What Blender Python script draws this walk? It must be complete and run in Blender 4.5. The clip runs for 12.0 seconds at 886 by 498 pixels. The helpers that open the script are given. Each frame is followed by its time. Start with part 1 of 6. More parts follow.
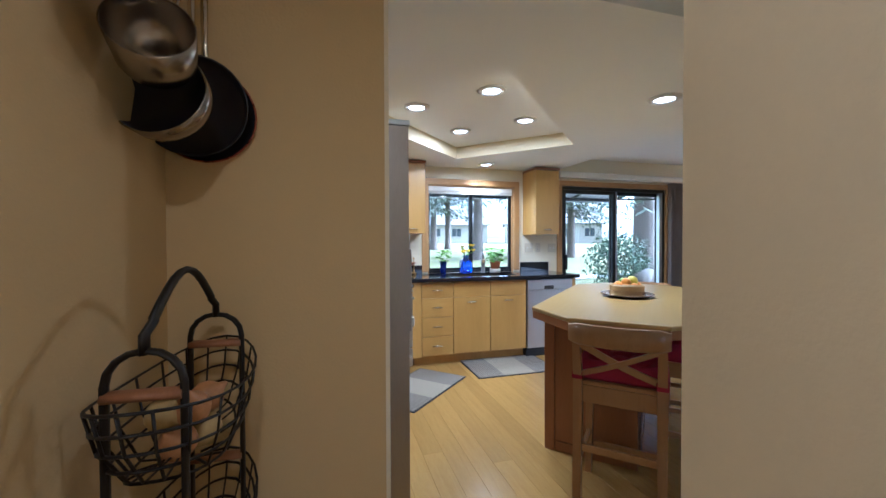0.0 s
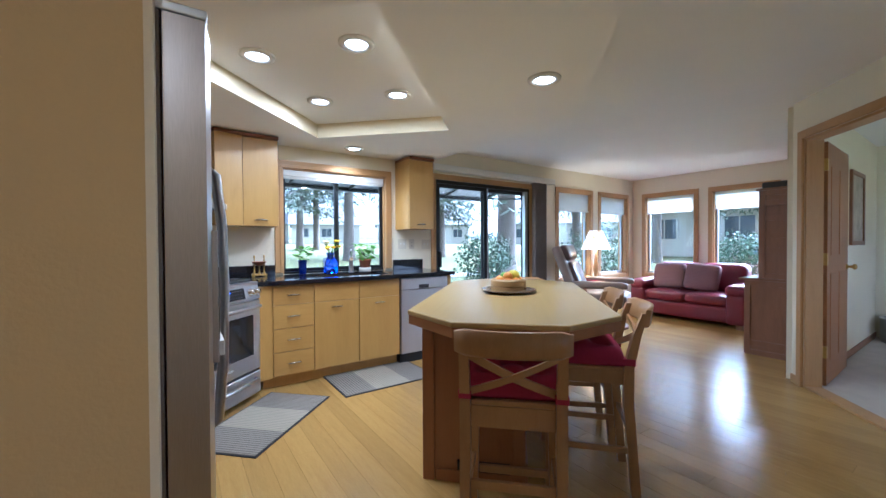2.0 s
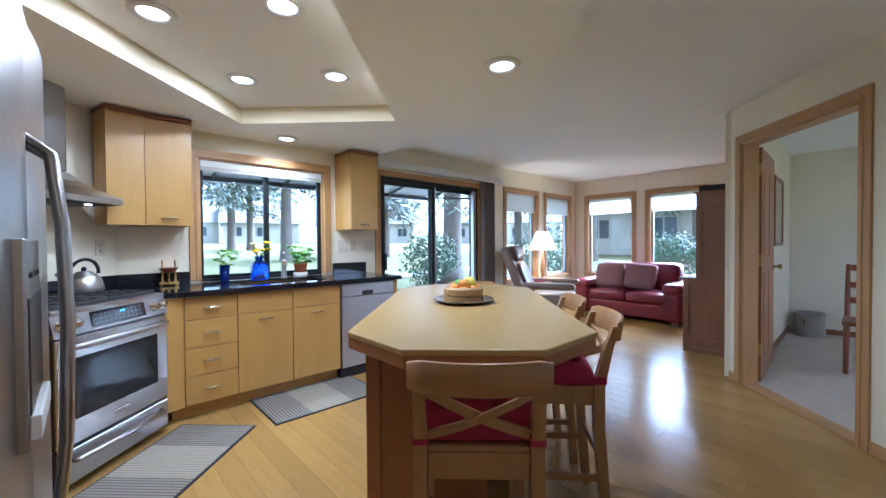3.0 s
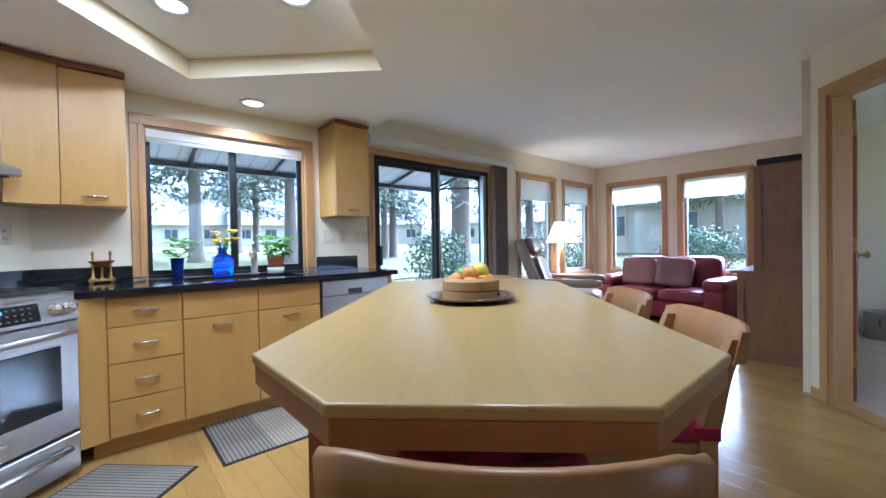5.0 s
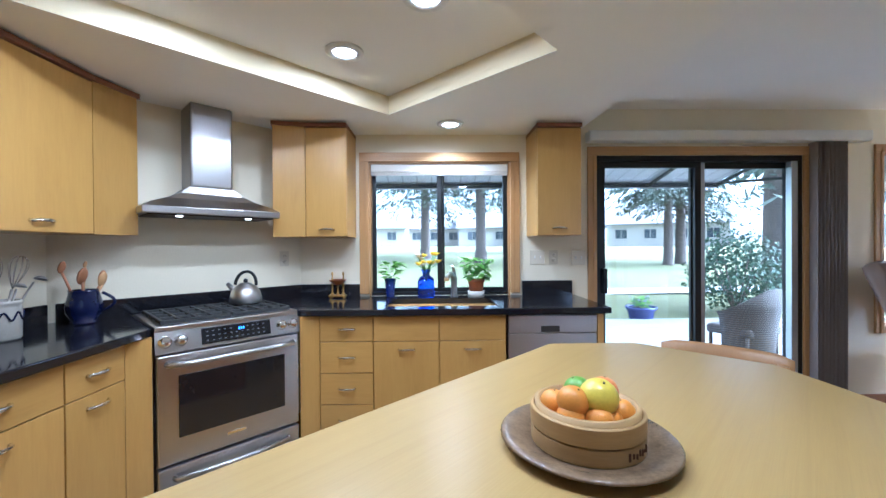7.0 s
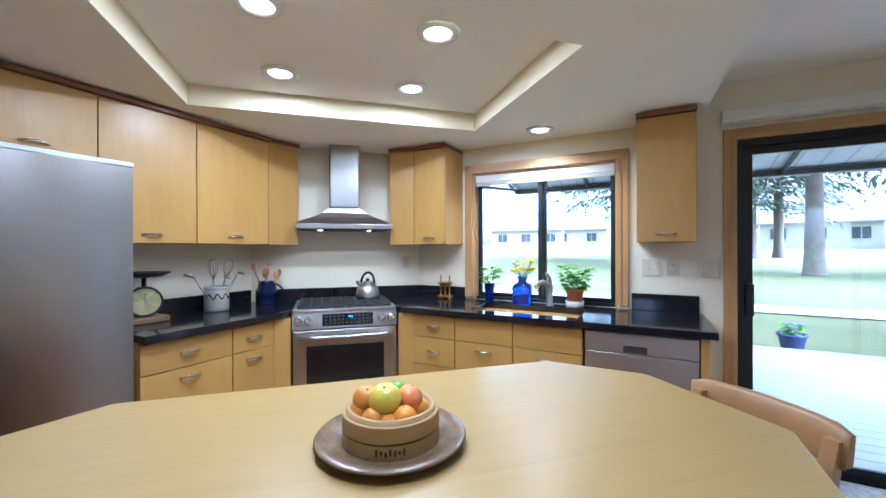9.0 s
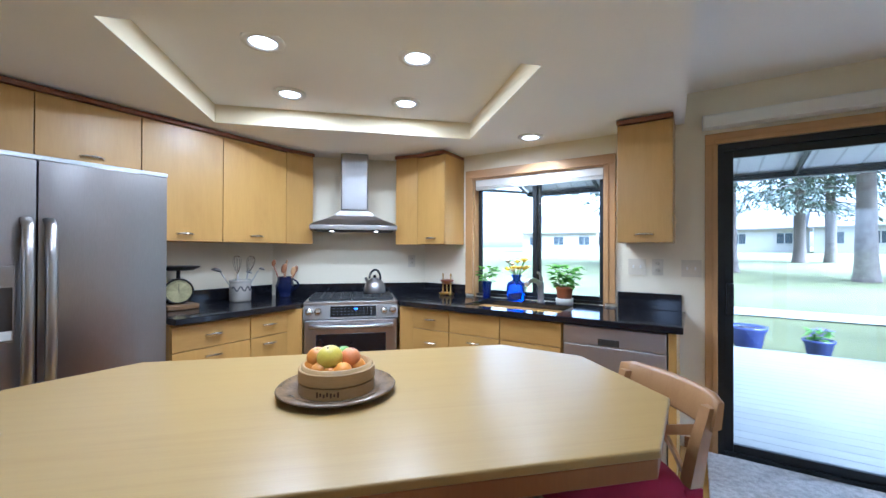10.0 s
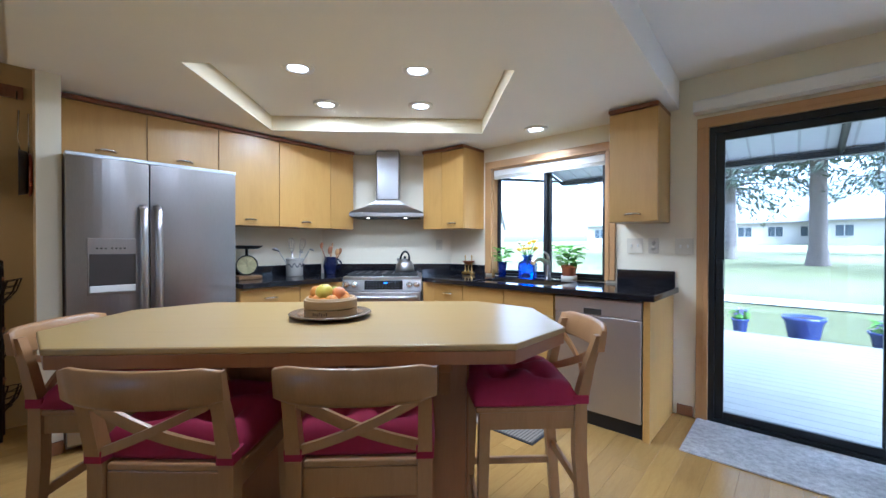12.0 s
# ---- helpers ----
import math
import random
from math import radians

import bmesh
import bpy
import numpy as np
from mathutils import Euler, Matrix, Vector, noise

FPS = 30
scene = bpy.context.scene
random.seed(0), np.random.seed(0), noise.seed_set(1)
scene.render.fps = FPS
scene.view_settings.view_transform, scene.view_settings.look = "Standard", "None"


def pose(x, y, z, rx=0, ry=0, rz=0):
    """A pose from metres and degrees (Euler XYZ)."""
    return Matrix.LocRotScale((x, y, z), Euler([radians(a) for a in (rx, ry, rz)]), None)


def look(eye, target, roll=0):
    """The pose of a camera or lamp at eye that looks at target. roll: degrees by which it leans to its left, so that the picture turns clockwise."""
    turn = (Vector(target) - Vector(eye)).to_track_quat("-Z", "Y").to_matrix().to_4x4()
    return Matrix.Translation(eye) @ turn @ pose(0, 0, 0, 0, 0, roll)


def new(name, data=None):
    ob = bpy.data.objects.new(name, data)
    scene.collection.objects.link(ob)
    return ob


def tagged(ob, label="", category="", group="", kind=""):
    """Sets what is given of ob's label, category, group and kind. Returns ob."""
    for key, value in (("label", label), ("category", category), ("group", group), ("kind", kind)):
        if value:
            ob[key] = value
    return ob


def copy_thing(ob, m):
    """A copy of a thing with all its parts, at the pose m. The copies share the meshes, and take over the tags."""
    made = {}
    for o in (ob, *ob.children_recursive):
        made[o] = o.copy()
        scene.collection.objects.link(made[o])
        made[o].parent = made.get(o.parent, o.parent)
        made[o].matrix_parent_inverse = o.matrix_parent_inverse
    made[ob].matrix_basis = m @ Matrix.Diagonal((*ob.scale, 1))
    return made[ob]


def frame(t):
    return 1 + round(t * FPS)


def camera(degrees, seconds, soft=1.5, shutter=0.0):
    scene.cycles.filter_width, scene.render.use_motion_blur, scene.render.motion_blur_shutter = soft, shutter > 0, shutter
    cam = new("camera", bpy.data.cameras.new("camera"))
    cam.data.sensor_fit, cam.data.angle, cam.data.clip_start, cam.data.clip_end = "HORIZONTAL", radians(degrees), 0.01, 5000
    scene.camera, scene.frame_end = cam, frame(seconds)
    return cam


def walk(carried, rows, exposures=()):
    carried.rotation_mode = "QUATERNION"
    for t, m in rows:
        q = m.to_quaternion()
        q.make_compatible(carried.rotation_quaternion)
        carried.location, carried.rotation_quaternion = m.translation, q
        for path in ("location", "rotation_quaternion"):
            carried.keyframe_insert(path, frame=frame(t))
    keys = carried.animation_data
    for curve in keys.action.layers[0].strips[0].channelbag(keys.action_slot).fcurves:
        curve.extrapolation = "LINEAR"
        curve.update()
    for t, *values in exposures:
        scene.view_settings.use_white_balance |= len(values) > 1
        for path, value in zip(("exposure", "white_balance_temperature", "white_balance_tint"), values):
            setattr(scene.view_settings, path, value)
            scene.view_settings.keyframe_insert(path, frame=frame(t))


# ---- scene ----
cam = camera(97.7, 12.0)
PATH = [
    (0, (-0.364, 0.208, 1.279), (0.184, 2.131, 1.248), -0.2),
    (0.5, (-0.313, 0.312, 1.23), (0.359, 2.195, 1.196), -0.1),
    (1, (-0.258, 0.409, 1.189), (0.558, 2.234, 1.155), -0.1),
    (1.5, (-0.191, 0.523, 1.191), (0.787, 2.268, 1.159), -0.2),
    (2, (-0.14, 0.64, 1.217), (0.994, 2.287, 1.189), -0.3),
    (2.5, (-0.068, 0.766, 1.229), (1.195, 2.317, 1.197), -0.3),
    (3, (0.015, 0.888, 1.243), (1.372, 2.356, 1.209), -0.4),
    (5, (0.507, 1.351, 1.127), (1.827, 2.853, 1.1), -1.0),
    (5.5, (0.668, 1.455, 1.132), (1.761, 3.131, 1.123), -1.1),
    (6, (0.838, 1.549, 1.195), (1.62, 3.39, 1.186), -0.8),
    (6.5, (1.061, 1.596, 1.271), (1.455, 3.557, 1.25), -0.4),
    (7, (1.248, 1.621, 1.307), (1.291, 3.62, 1.294), -0.4),
    (7.5, (1.495, 1.665, 1.349), (1.146, 3.635, 1.335), -0.3),
    (9.5, (2.228, 1.665, 1.342), (1.207, 3.385, 1.348), 0.0),
    (10, (2.415, 1.599, 1.322), (1.327, 3.277, 1.333), 0.2),
    (10.5, (2.585, 1.555, 1.293), (1.436, 3.192, 1.299), 0.1),
    (11, (2.719, 1.521, 1.275), (1.506, 3.112, 1.268), 0.1),
    (11.5, (2.853, 1.5, 1.244), (1.573, 3.036, 1.231), 0.2),
    (12, (2.983, 1.493, 1.214), (1.639, 2.974, 1.196), 0.1),
]
walk(cam, [(t, look(eye, target, roll)) for t, eye, target, roll in PATH], [(0, 2.95, 4300, 12), (6, 2.93, 4290, 12), (12, 3.02, 4290, 12)])

# ---- light ----
world = bpy.data.worlds.new("world")
scene.world = world
world.use_nodes = True
wn = world.node_tree.nodes
sky = wn.new("ShaderNodeTexSky")
sky.sky_type, sky.sun_disc = "NISHITA", False
sky.sun_elevation, sky.sun_rotation, sky.dust_density, sky.air_density = radians(38), radians(98), 3.0, 1.0
wn["Background"].inputs["Strength"].default_value = 0.15
pale = wn.new("ShaderNodeHueSaturation")
pale.inputs["Saturation"].default_value = 0.12
world.node_tree.links.new(sky.outputs["Color"], pale.inputs["Color"])
world.node_tree.links.new(pale.outputs["Color"], wn["Background"].inputs["Color"])
sun = new("sun", bpy.data.lights.new("sun", "SUN"))
sun.data.energy, sun.data.angle, sun.data.color = 4.6, radians(60), (1.0, 0.95, 0.88)
sun.matrix_world = look((20, -3, 16), (0, 0, 0))
CAN_WATTS, CAN_COLOUR = 1.75, (1.0, 0.905, 0.73)

# ---- plan ----
WY = 4.71            # window wall, inner face
LX = -0.81           # wall behind the refrigerator
EX = 7.10            # wall behind the sofa
LOW, HIGH = 2.197, 2.40
S2 = math.sqrt(0.5)
ROT = pose(0, 0, 0, 0, 0, 45)


def uv(u, v, z=0.0):
    return ((u - v) * S2, (u + v) * S2, z)


# ---- mesh tools ----
def box(bm, x0, x1, y0, y1, z0, z1, r=0.0, seg=2):
    m = Matrix.Translation(((x0 + x1) / 2, (y0 + y1) / 2, (z0 + z1) / 2)) @ Matrix.Diagonal((x1 - x0, y1 - y0, z1 - z0, 1))
    vs = bmesh.ops.create_cube(bm, size=1, matrix=m)["verts"]
    if r:
        es = list({e for v in vs for e in v.link_edges})
        bmesh.ops.bevel(bm, geom=es, offset=r, segments=seg, affect="EDGES", profile=0.5)
    return bm


def prism(bm, pts, z0, z1):
    lo = [bm.verts.new((p[0], p[1], z0)) for p in pts]
    hi = [bm.verts.new((p[0], p[1], z1)) for p in pts]
    n = len(pts)
    fs = [bm.faces.new(lo[::-1]), bm.faces.new(hi)]
    for i in range(n):
        fs.append(bm.faces.new((lo[i], lo[(i + 1) % n], hi[(i + 1) % n], hi[i])))
    bmesh.ops.recalc_face_normals(bm, faces=fs)
    return bm


def slab(bm, pts, z0, z1, r=0.01):
    """A flat prism with rounded upper and lower edges."""
    t = bmesh.new()
    prism(t, pts, z0, z1)
    es = [e for e in t.edges]
    bmesh.ops.bevel(t, geom=es, offset=r, segments=3, affect="EDGES", profile=0.5)
    join(bm, t)
    return bm


def join(bm, other, m=None):
    me = bpy.data.meshes.new("tmp")
    other.to_mesh(me)
    other.free()
    if m is not None:
        me.transform(m)
    bm.from_mesh(me)
    bpy.data.meshes.remove(me)
    return bm


def lathe(bm, prof, n=24, cx=0.0, cy=0.0):
    rings = []
    for r, z in prof:
        if r < 1e-5:
            rings.append([bm.verts.new((cx, cy, z))])
        else:
            rings.append([bm.verts.new((cx + r * math.cos(2 * math.pi * i / n), cy + r * math.sin(2 * math.pi * i / n), z)) for i in range(n)])
    fs = []
    for a, b in zip(rings, rings[1:]):
        for i in range(n):
            q = [a[i % len(a)], a[(i + 1) % len(a)], b[(i + 1) % len(b)], b[i % len(b)]]
            q = list(dict.fromkeys(q))
            if len(q) > 2:
                try:
                    fs.append(bm.faces.new(q))
                except ValueError:
                    pass
    for f in fs:
        f.smooth = True
    bmesh.ops.recalc_face_normals(bm, faces=fs)
    return bm


def cyl(bm, x, y, z0, z1, r, n=16, r2=None):
    r2 = r if r2 is None else r2
    return lathe(bm, [(0, z0), (r, z0), (r2, z1), (0, z1)], n, x, y)


def tube(bm, pts, r, n=8, flat=1.0, closed=False):
    """A round bar along points; flat squashes it on its second axis."""
    pts = [Vector(p) for p in pts]
    rings, m = [], len(pts)
    side = None
    for i, p in enumerate(pts):
        a = pts[(i - 1) % m] if (closed or i) else p
        b = pts[(i + 1) % m] if (closed or i < m - 1) else p
        d = (b - a).normalized()
        if side is None:
            side = d.cross(Vector((0, 0, 1)))
            if side.length < 1e-3:
                side = Vector((1, 0, 0))
        side = (side - d * side.dot(d)).normalized()
        up = d.cross(side)
        rr = r[i] if isinstance(r, (list, tuple)) else r
        rings.append([bm.verts.new(p + side * rr * math.cos(2 * math.pi * k / n) + up * rr * flat * math.sin(2 * math.pi * k / n)) for k in range(n)])
    fs = []
    for i in range(m if closed else m - 1):
        a, b = rings[i], rings[(i + 1) % m]
        for k in range(n):
            fs.append(bm.faces.new((a[k], a[(k + 1) % n], b[(k + 1) % n], b[k])))
    for f in fs:
        f.smooth = True
    if not closed:
        fs.append(bm.faces.new(rings[0][::-1]))
        fs.append(bm.faces.new(rings[-1]))
    bmesh.ops.recalc_face_normals(bm, faces=fs)
    return bm


def loft(bm, rings, smooth=True, caps=True):
    rs = [[bm.verts.new(p) for p in ring] for ring in rings]
    n, fs = len(rs[0]), []
    for a, b in zip(rs, rs[1:]):
        for k in range(n):
            fs.append(bm.faces.new((a[k], a[(k + 1) % n], b[(k + 1) % n], b[k])))
    for f in fs:
        f.smooth = smooth
    if caps:
        fs += [bm.faces.new(rs[0][::-1]), bm.faces.new(rs[-1])]
    bmesh.ops.recalc_face_normals(bm, faces=fs)
    return bm


def curve3(f, n):
    return [f(i / (n - 1)) for i in range(n)]


def to_mesh(name, bm, material):
    me = bpy.data.meshes.new(name)
    bm.to_mesh(me)
    bm.free()
    me.materials.append(material)
    return me


def part(name, bm, material, parent, label=""):
    ob = new(name, to_mesh(name, bm, material) if isinstance(bm, bmesh.types.BMesh) else bm)
    ob.parent = parent
    if label:
        ob["label"] = label
    return ob


def thing(name, m, label, category, group="", kind=""):
    ob = new(name)
    ob.matrix_world = m
    ob.empty_display_size = 0.05
    return tagged(ob, label, category, group, kind)


def single(name, bm, material, label, category, m=None, group="", kind=""):
    ob = new(name, to_mesh(name, bm, material))
    if m is not None:
        ob.matrix_world = m
    return tagged(ob, label, category, group, kind)


def structure(name, bm, material, label, m=None):
    return single(name, bm, material, label, name.split("_")[0], m, kind="structure")


# ---- materials ----
def nodes(name):
    m = bpy.data.materials.new(name)
    m.use_nodes = True
    t = m.node_tree
    return m, t, t.nodes["Principled BSDF"]


def noise_node(t, scale, detail=4.0, rough=0.55, stretch=(1, 1, 1), distort=0.0):
    tc = t.nodes.new("ShaderNodeTexCoord")
    mp = t.nodes.new("ShaderNodeMapping")
    mp.inputs["Scale"].default_value = stretch
    n = t.nodes.new("ShaderNodeTexNoise")
    n.inputs["Scale"].default_value, n.inputs["Detail"].default_value, n.inputs["Roughness"].default_value = scale, detail, rough
    n.inputs["Distortion"].default_value = distort
    t.links.new(tc.outputs["Object"], mp.inputs["Vector"])
    t.links.new(mp.outputs["Vector"], n.inputs["Vector"])
    return n.outputs["Fac"]


def ramp(t, fac, stops):
    r = t.nodes.new("ShaderNodeValToRGB")
    e = r.color_ramp.elements
    while len(e) < len(stops):
        e.new(0.5)
    for el, (p, c) in zip(e, stops):
        el.position, el.color = p, (*c, 1)
    t.links.new(fac, r.inputs["Fac"])
    return r.outputs["Color"]


def mixc(t, fac, a, b, mode="MIX"):
    n = t.nodes.new("ShaderNodeMix")
    n.data_type, n.blend_type = "RGBA", mode
    for sock, v in ((n.inputs[0], fac), (n.inputs[6], a), (n.inputs[7], b)):
        if isinstance(v, (int, float)):
            sock.default_value = v
        elif isinstance(v, tuple):
            sock.default_value = (*v, 1)
        else:
            t.links.new(v, sock)
    return n.outputs[2]


def bump(t, p, height, strength, dist=0.002):
    b = t.nodes.new("ShaderNodeBump")
    b.inputs["Strength"].default_value, b.inputs["Distance"].default_value = strength, dist
    t.links.new(height, b.inputs["Height"])
    t.links.new(b.outputs["Normal"], p.inputs["Normal"])


def shade(c, k):
    return tuple(min(1.0, x * k) for x in c)


def plain(name, c, rough=0.5, metal=0.0, vary=0.12, scale=6.0, grain=60.0, bumps=0.1, dist=0.001, coat=0.0, rand=0.0):
    """A surface with broad stains and fine grain."""
    m, t, p = nodes(name)
    a = ramp(t, noise_node(t, scale), [(0.3, shade(c, 1 - vary)), (0.7, shade(c, 1 + vary))])
    g = noise_node(t, grain, 3.0)
    col = mixc(t, 0.35, a, ramp(t, g, [(0.3, shade(c, 1 - vary)), (0.7, shade(c, 1 + vary))]))
    if rand:
        oi = t.nodes.new("ShaderNodeObjectInfo")
        rr = ramp(t, oi.outputs["Random"], [(0.0, (1 - rand,) * 3), (1.0, (1 + rand,) * 3)])
        col = mixc(t, 1.0, col, rr, "MULTIPLY")
    t.links.new(col, p.inputs["Base Color"])
    rg = t.nodes.new("ShaderNodeMapRange")
    rg.inputs["To Min"].default_value, rg.inputs["To Max"].default_value = max(0.02, rough * 0.85), min(1, rough * 1.15)
    t.links.new(g, rg.inputs["Value"])
    t.links.new(rg.outputs["Result"], p.inputs["Roughness"])
    p.inputs["Metallic"].default_value = metal
    p.inputs["Coat Weight"].default_value = coat
    if bumps:
        bump(t, p, g, bumps, dist)
    return m


def wood(name, c, dark, rough=0.35, stretch=(1, 1, 8), scale=4.0, vary=0.5, rand=0.0, coat=0.0, contrast=1.0):
    """Grain along the axis with the smallest stretch."""
    m, t, p = nodes(name)
    st = tuple(stretch)
    broad = noise_node(t, scale, 6.0, 0.6, st, 0.6)
    fine = noise_node(t, scale * 7, 4.0, 0.6, tuple(v if v < 1.1 else v * 2 for v in st), 0.2)
    col = ramp(t, broad, [(0.25, mixt(c, dark, 0.55 * contrast)), (0.5, mixt(c, dark, 0.15 * contrast)), (0.75, c)])
    col = mixc(t, vary * 0.4, col, ramp(t, fine, [(0.35, dark), (0.65, c)]))
    if rand:
        oi = t.nodes.new("ShaderNodeObjectInfo")
        rr = ramp(t, oi.outputs["Random"], [(0.0, (1 - rand, 1 - rand * 1.1, 1 - rand * 1.3)), (1.0, (1 + rand,) * 3)])
        col = mixc(t, 1.0, col, rr, "MULTIPLY")
    t.links.new(col, p.inputs["Base Color"])
    rg = t.nodes.new("ShaderNodeMapRange")
    rg.inputs["To Min"].default_value, rg.inputs["To Max"].default_value = rough * 0.8, rough * 1.25
    t.links.new(fine, rg.inputs["Value"])
    t.links.new(rg.outputs["Result"], p.inputs["Roughness"])
    p.inputs["Coat Weight"].default_value = coat
    bump(t, p, fine, 0.06, 0.001)
    return m


def mixt(a, b, k):
    return tuple(x * (1 - k) + y * k for x, y in zip(a, b))


def brushed(name, c, rough, stretch):
    m, t, p = nodes(name)
    g = noise_node(t, 30.0, 3.0, 0.6, stretch)
    t.links.new(ramp(t, g, [(0.3, shade(c, 0.9)), (0.7, shade(c, 1.06))]), p.inputs["Base Color"])
    p.inputs["Metallic"].default_value = 1.0
    rg = t.nodes.new("ShaderNodeMapRange")
    rg.inputs["To Min"].default_value, rg.inputs["To Max"].default_value = rough * 0.8, rough * 1.25
    t.links.new(g, rg.inputs["Value"])
    t.links.new(rg.outputs["Result"], p.inputs["Roughness"])
    bump(t, p, g, 0.05, 0.0005)
    return m


def glow(name, c, strength):
    m, t, p = nodes(name)
    p.inputs["Base Color"].default_value = (*c, 1)
    p.inputs["Emission Color"].default_value = (*c, 1)
    p.inputs["Emission Strength"].default_value = strength
    return m


def pane_glass(name, tint=(0.94, 0.97, 0.96), gloss=1.0):
    m, t, p = nodes(name)
    t.nodes.remove(p)
    tr = t.nodes.new("ShaderNodeBsdfTransparent")
    tr.inputs["Color"].default_value = (*tint, 1)
    gl = t.nodes.new("ShaderNodeBsdfGlossy")
    gl.inputs["Roughness"].default_value = 0.01
    mx = t.nodes.new("ShaderNodeMixShader")
    mx.inputs[0].default_value = 0.04 * gloss
    t.links.new(tr.outputs[0], mx.inputs[1])
    t.links.new(gl.outputs[0], mx.inputs[2])
    t.links.new(mx.outputs[0], t.nodes["Material Output"].inputs["Surface"])
    return m


def shade_cloth(name, c, through_share=0.55):
    """A thin woven blind that daylight shines through."""
    m, t, p = nodes(name)
    g = noise_node(t, 140.0, 3.0, 0.5, (1, 1, 4))
    col = ramp(t, g, [(0.3, shade(c, 0.93)), (0.7, c)])
    t.links.new(col, p.inputs["Base Color"])
    p.inputs["Roughness"].default_value = 0.9
    tl = t.nodes.new("ShaderNodeBsdfTranslucent")
    t.links.new(col, tl.inputs["Color"])
    mx = t.nodes.new("ShaderNodeMixShader")
    mx.inputs[0].default_value = through_share
    t.links.new(p.outputs[0], mx.inputs[1])
    t.links.new(tl.outputs[0], mx.inputs[2])
    t.links.new(mx.outputs[0], t.nodes["Material Output"].inputs["Surface"])
    return m


def solid_glass(name, c, rough=0.02):
    m, t, p = nodes(name)
    p.inputs["Base Color"].default_value = (*c, 1)
    p.inputs["Transmission Weight"].default_value = 0.9
    p.inputs["Roughness"].default_value = rough
    return m


def striped(name, a, b, axis, scale, rough=0.9, bumps=0.4, width=0.5, second=None):
    """Stripes across an axis of the thing, with woven grain."""
    m, t, p = nodes(name)
    tc = t.nodes.new("ShaderNodeTexCoord")
    sp = t.nodes.new("ShaderNodeSeparateXYZ")
    t.links.new(tc.outputs["Object"], sp.inputs[0])

    def saw(ax, sc, w):
        mu = t.nodes.new("ShaderNodeMath")
        mu.operation = "MULTIPLY"
        mu.inputs[1].default_value = sc
        t.links.new(sp.outputs[ax], mu.inputs[0])
        fr = t.nodes.new("ShaderNodeMath")
        fr.operation = "FRACT"
        t.links.new(mu.outputs[0], fr.inputs[0])
        gt = t.nodes.new("ShaderNodeMath")
        gt.operation = "GREATER_THAN"
        gt.inputs[1].default_value = w
        t.links.new(fr.outputs[0], gt.inputs[0])
        return gt.outputs[0]

    f = saw(axis, scale, width)
    col = mixc(t, f, a, b)
    if second:
        ax, sc, w, k = second
        col = mixc(t, saw(ax, sc, w), col, mixc(t, 0.5, col, k))
    g = noise_node(t, 120, 3)
    col = mixc(t, 0.3, col, mixc(t, g, shade(a, 0.7), shade(b, 1.2)))
    t.links.new(col, p.inputs["Base Color"])
    p.inputs["Roughness"].default_value = rough
    bump(t, p, g, bumps, 0.002)
    return m


PAINT = plain("cream_wall_paint", (0.76, 0.69, 0.53), 0.75, vary=0.03, scale=2.0, grain=110.0, bumps=0.35, dist=0.003)
# Same finish as the cream walls, in a darker tan.
TAN = plain("tan_wall_colour", (0.57, 0.415, 0.19), 0.75, vary=0.03, scale=2.0, grain=110.0, bumps=0.35, dist=0.003)
CEIL = plain("white_ceiling_paint", (0.83, 0.81, 0.78), 0.85, vary=0.02, scale=2.0, grain=90.0, bumps=0.25, dist=0.003)
STUBP = plain("orange_peel_paint", (0.76, 0.69, 0.53), 0.75, vary=0.03, scale=2.0, grain=95.0, bumps=0.3, dist=0.003)
TRAYP = plain("pale_yellow_paint", (0.70, 0.61, 0.41), 0.8, vary=0.03, scale=2.0, grain=90.0, bumps=0.2, dist=0.002)
MAPLE = wood("honey_maple", (0.48, 0.288, 0.070), (0.34, 0.183, 0.040), 0.33, (3, 3, 0.5), 3.0, 0.45, rand=0.05)
MAPLE_H = wood("honey_maple_crosswise", (0.48, 0.288, 0.070), (0.34, 0.183, 0.040), 0.33, (0.5, 3, 3), 3.0, 0.45, rand=0.05)
CROWN = wood("red_brown_moulding", (0.22, 0.085, 0.04), (0.12, 0.045, 0.02), 0.4, (0.5, 3, 3), 4.0)
OAK = wood("oak_trim", (0.46, 0.27, 0.10), (0.31, 0.16, 0.055), 0.4, (6, 6, 0.6), 5.0, 0.6)
OAK_X = wood("oak_trim_lengthwise", (0.46, 0.27, 0.10), (0.31, 0.16, 0.055), 0.4, (0.6, 6, 6), 5.0, 0.6)
BASEB = wood("brown_baseboard_wood", (0.27, 0.12, 0.05), (0.16, 0.07, 0.03), 0.45, (0.6, 6, 6), 5.0, 0.6)
TOPWOOD = wood("pale_bamboo_top", (0.40, 0.275, 0.092), (0.30, 0.185, 0.052), 0.32, (0.35, 9, 3), 4.0, 0.7, contrast=0.9)
PANEL = wood("brown_maple_panel", (0.31, 0.128, 0.040), (0.21, 0.080, 0.024), 0.38, (4, 4, 0.5), 3.5, 0.5)
STOOLW = wood("stool_beech", (0.365, 0.200, 0.073), (0.25, 0.125, 0.042), 0.33, (4, 4, 0.6), 5.0, 0.5, rand=0.05)
PLANK = wood("bamboo_plank", (0.42, 0.262, 0.072), (0.27, 0.152, 0.036), 0.21, (9, 0.6, 7), 4.0, 0.8, rand=0.11)
SUBFLOOR = plain("joint", (0.30, 0.185, 0.06), 0.5)
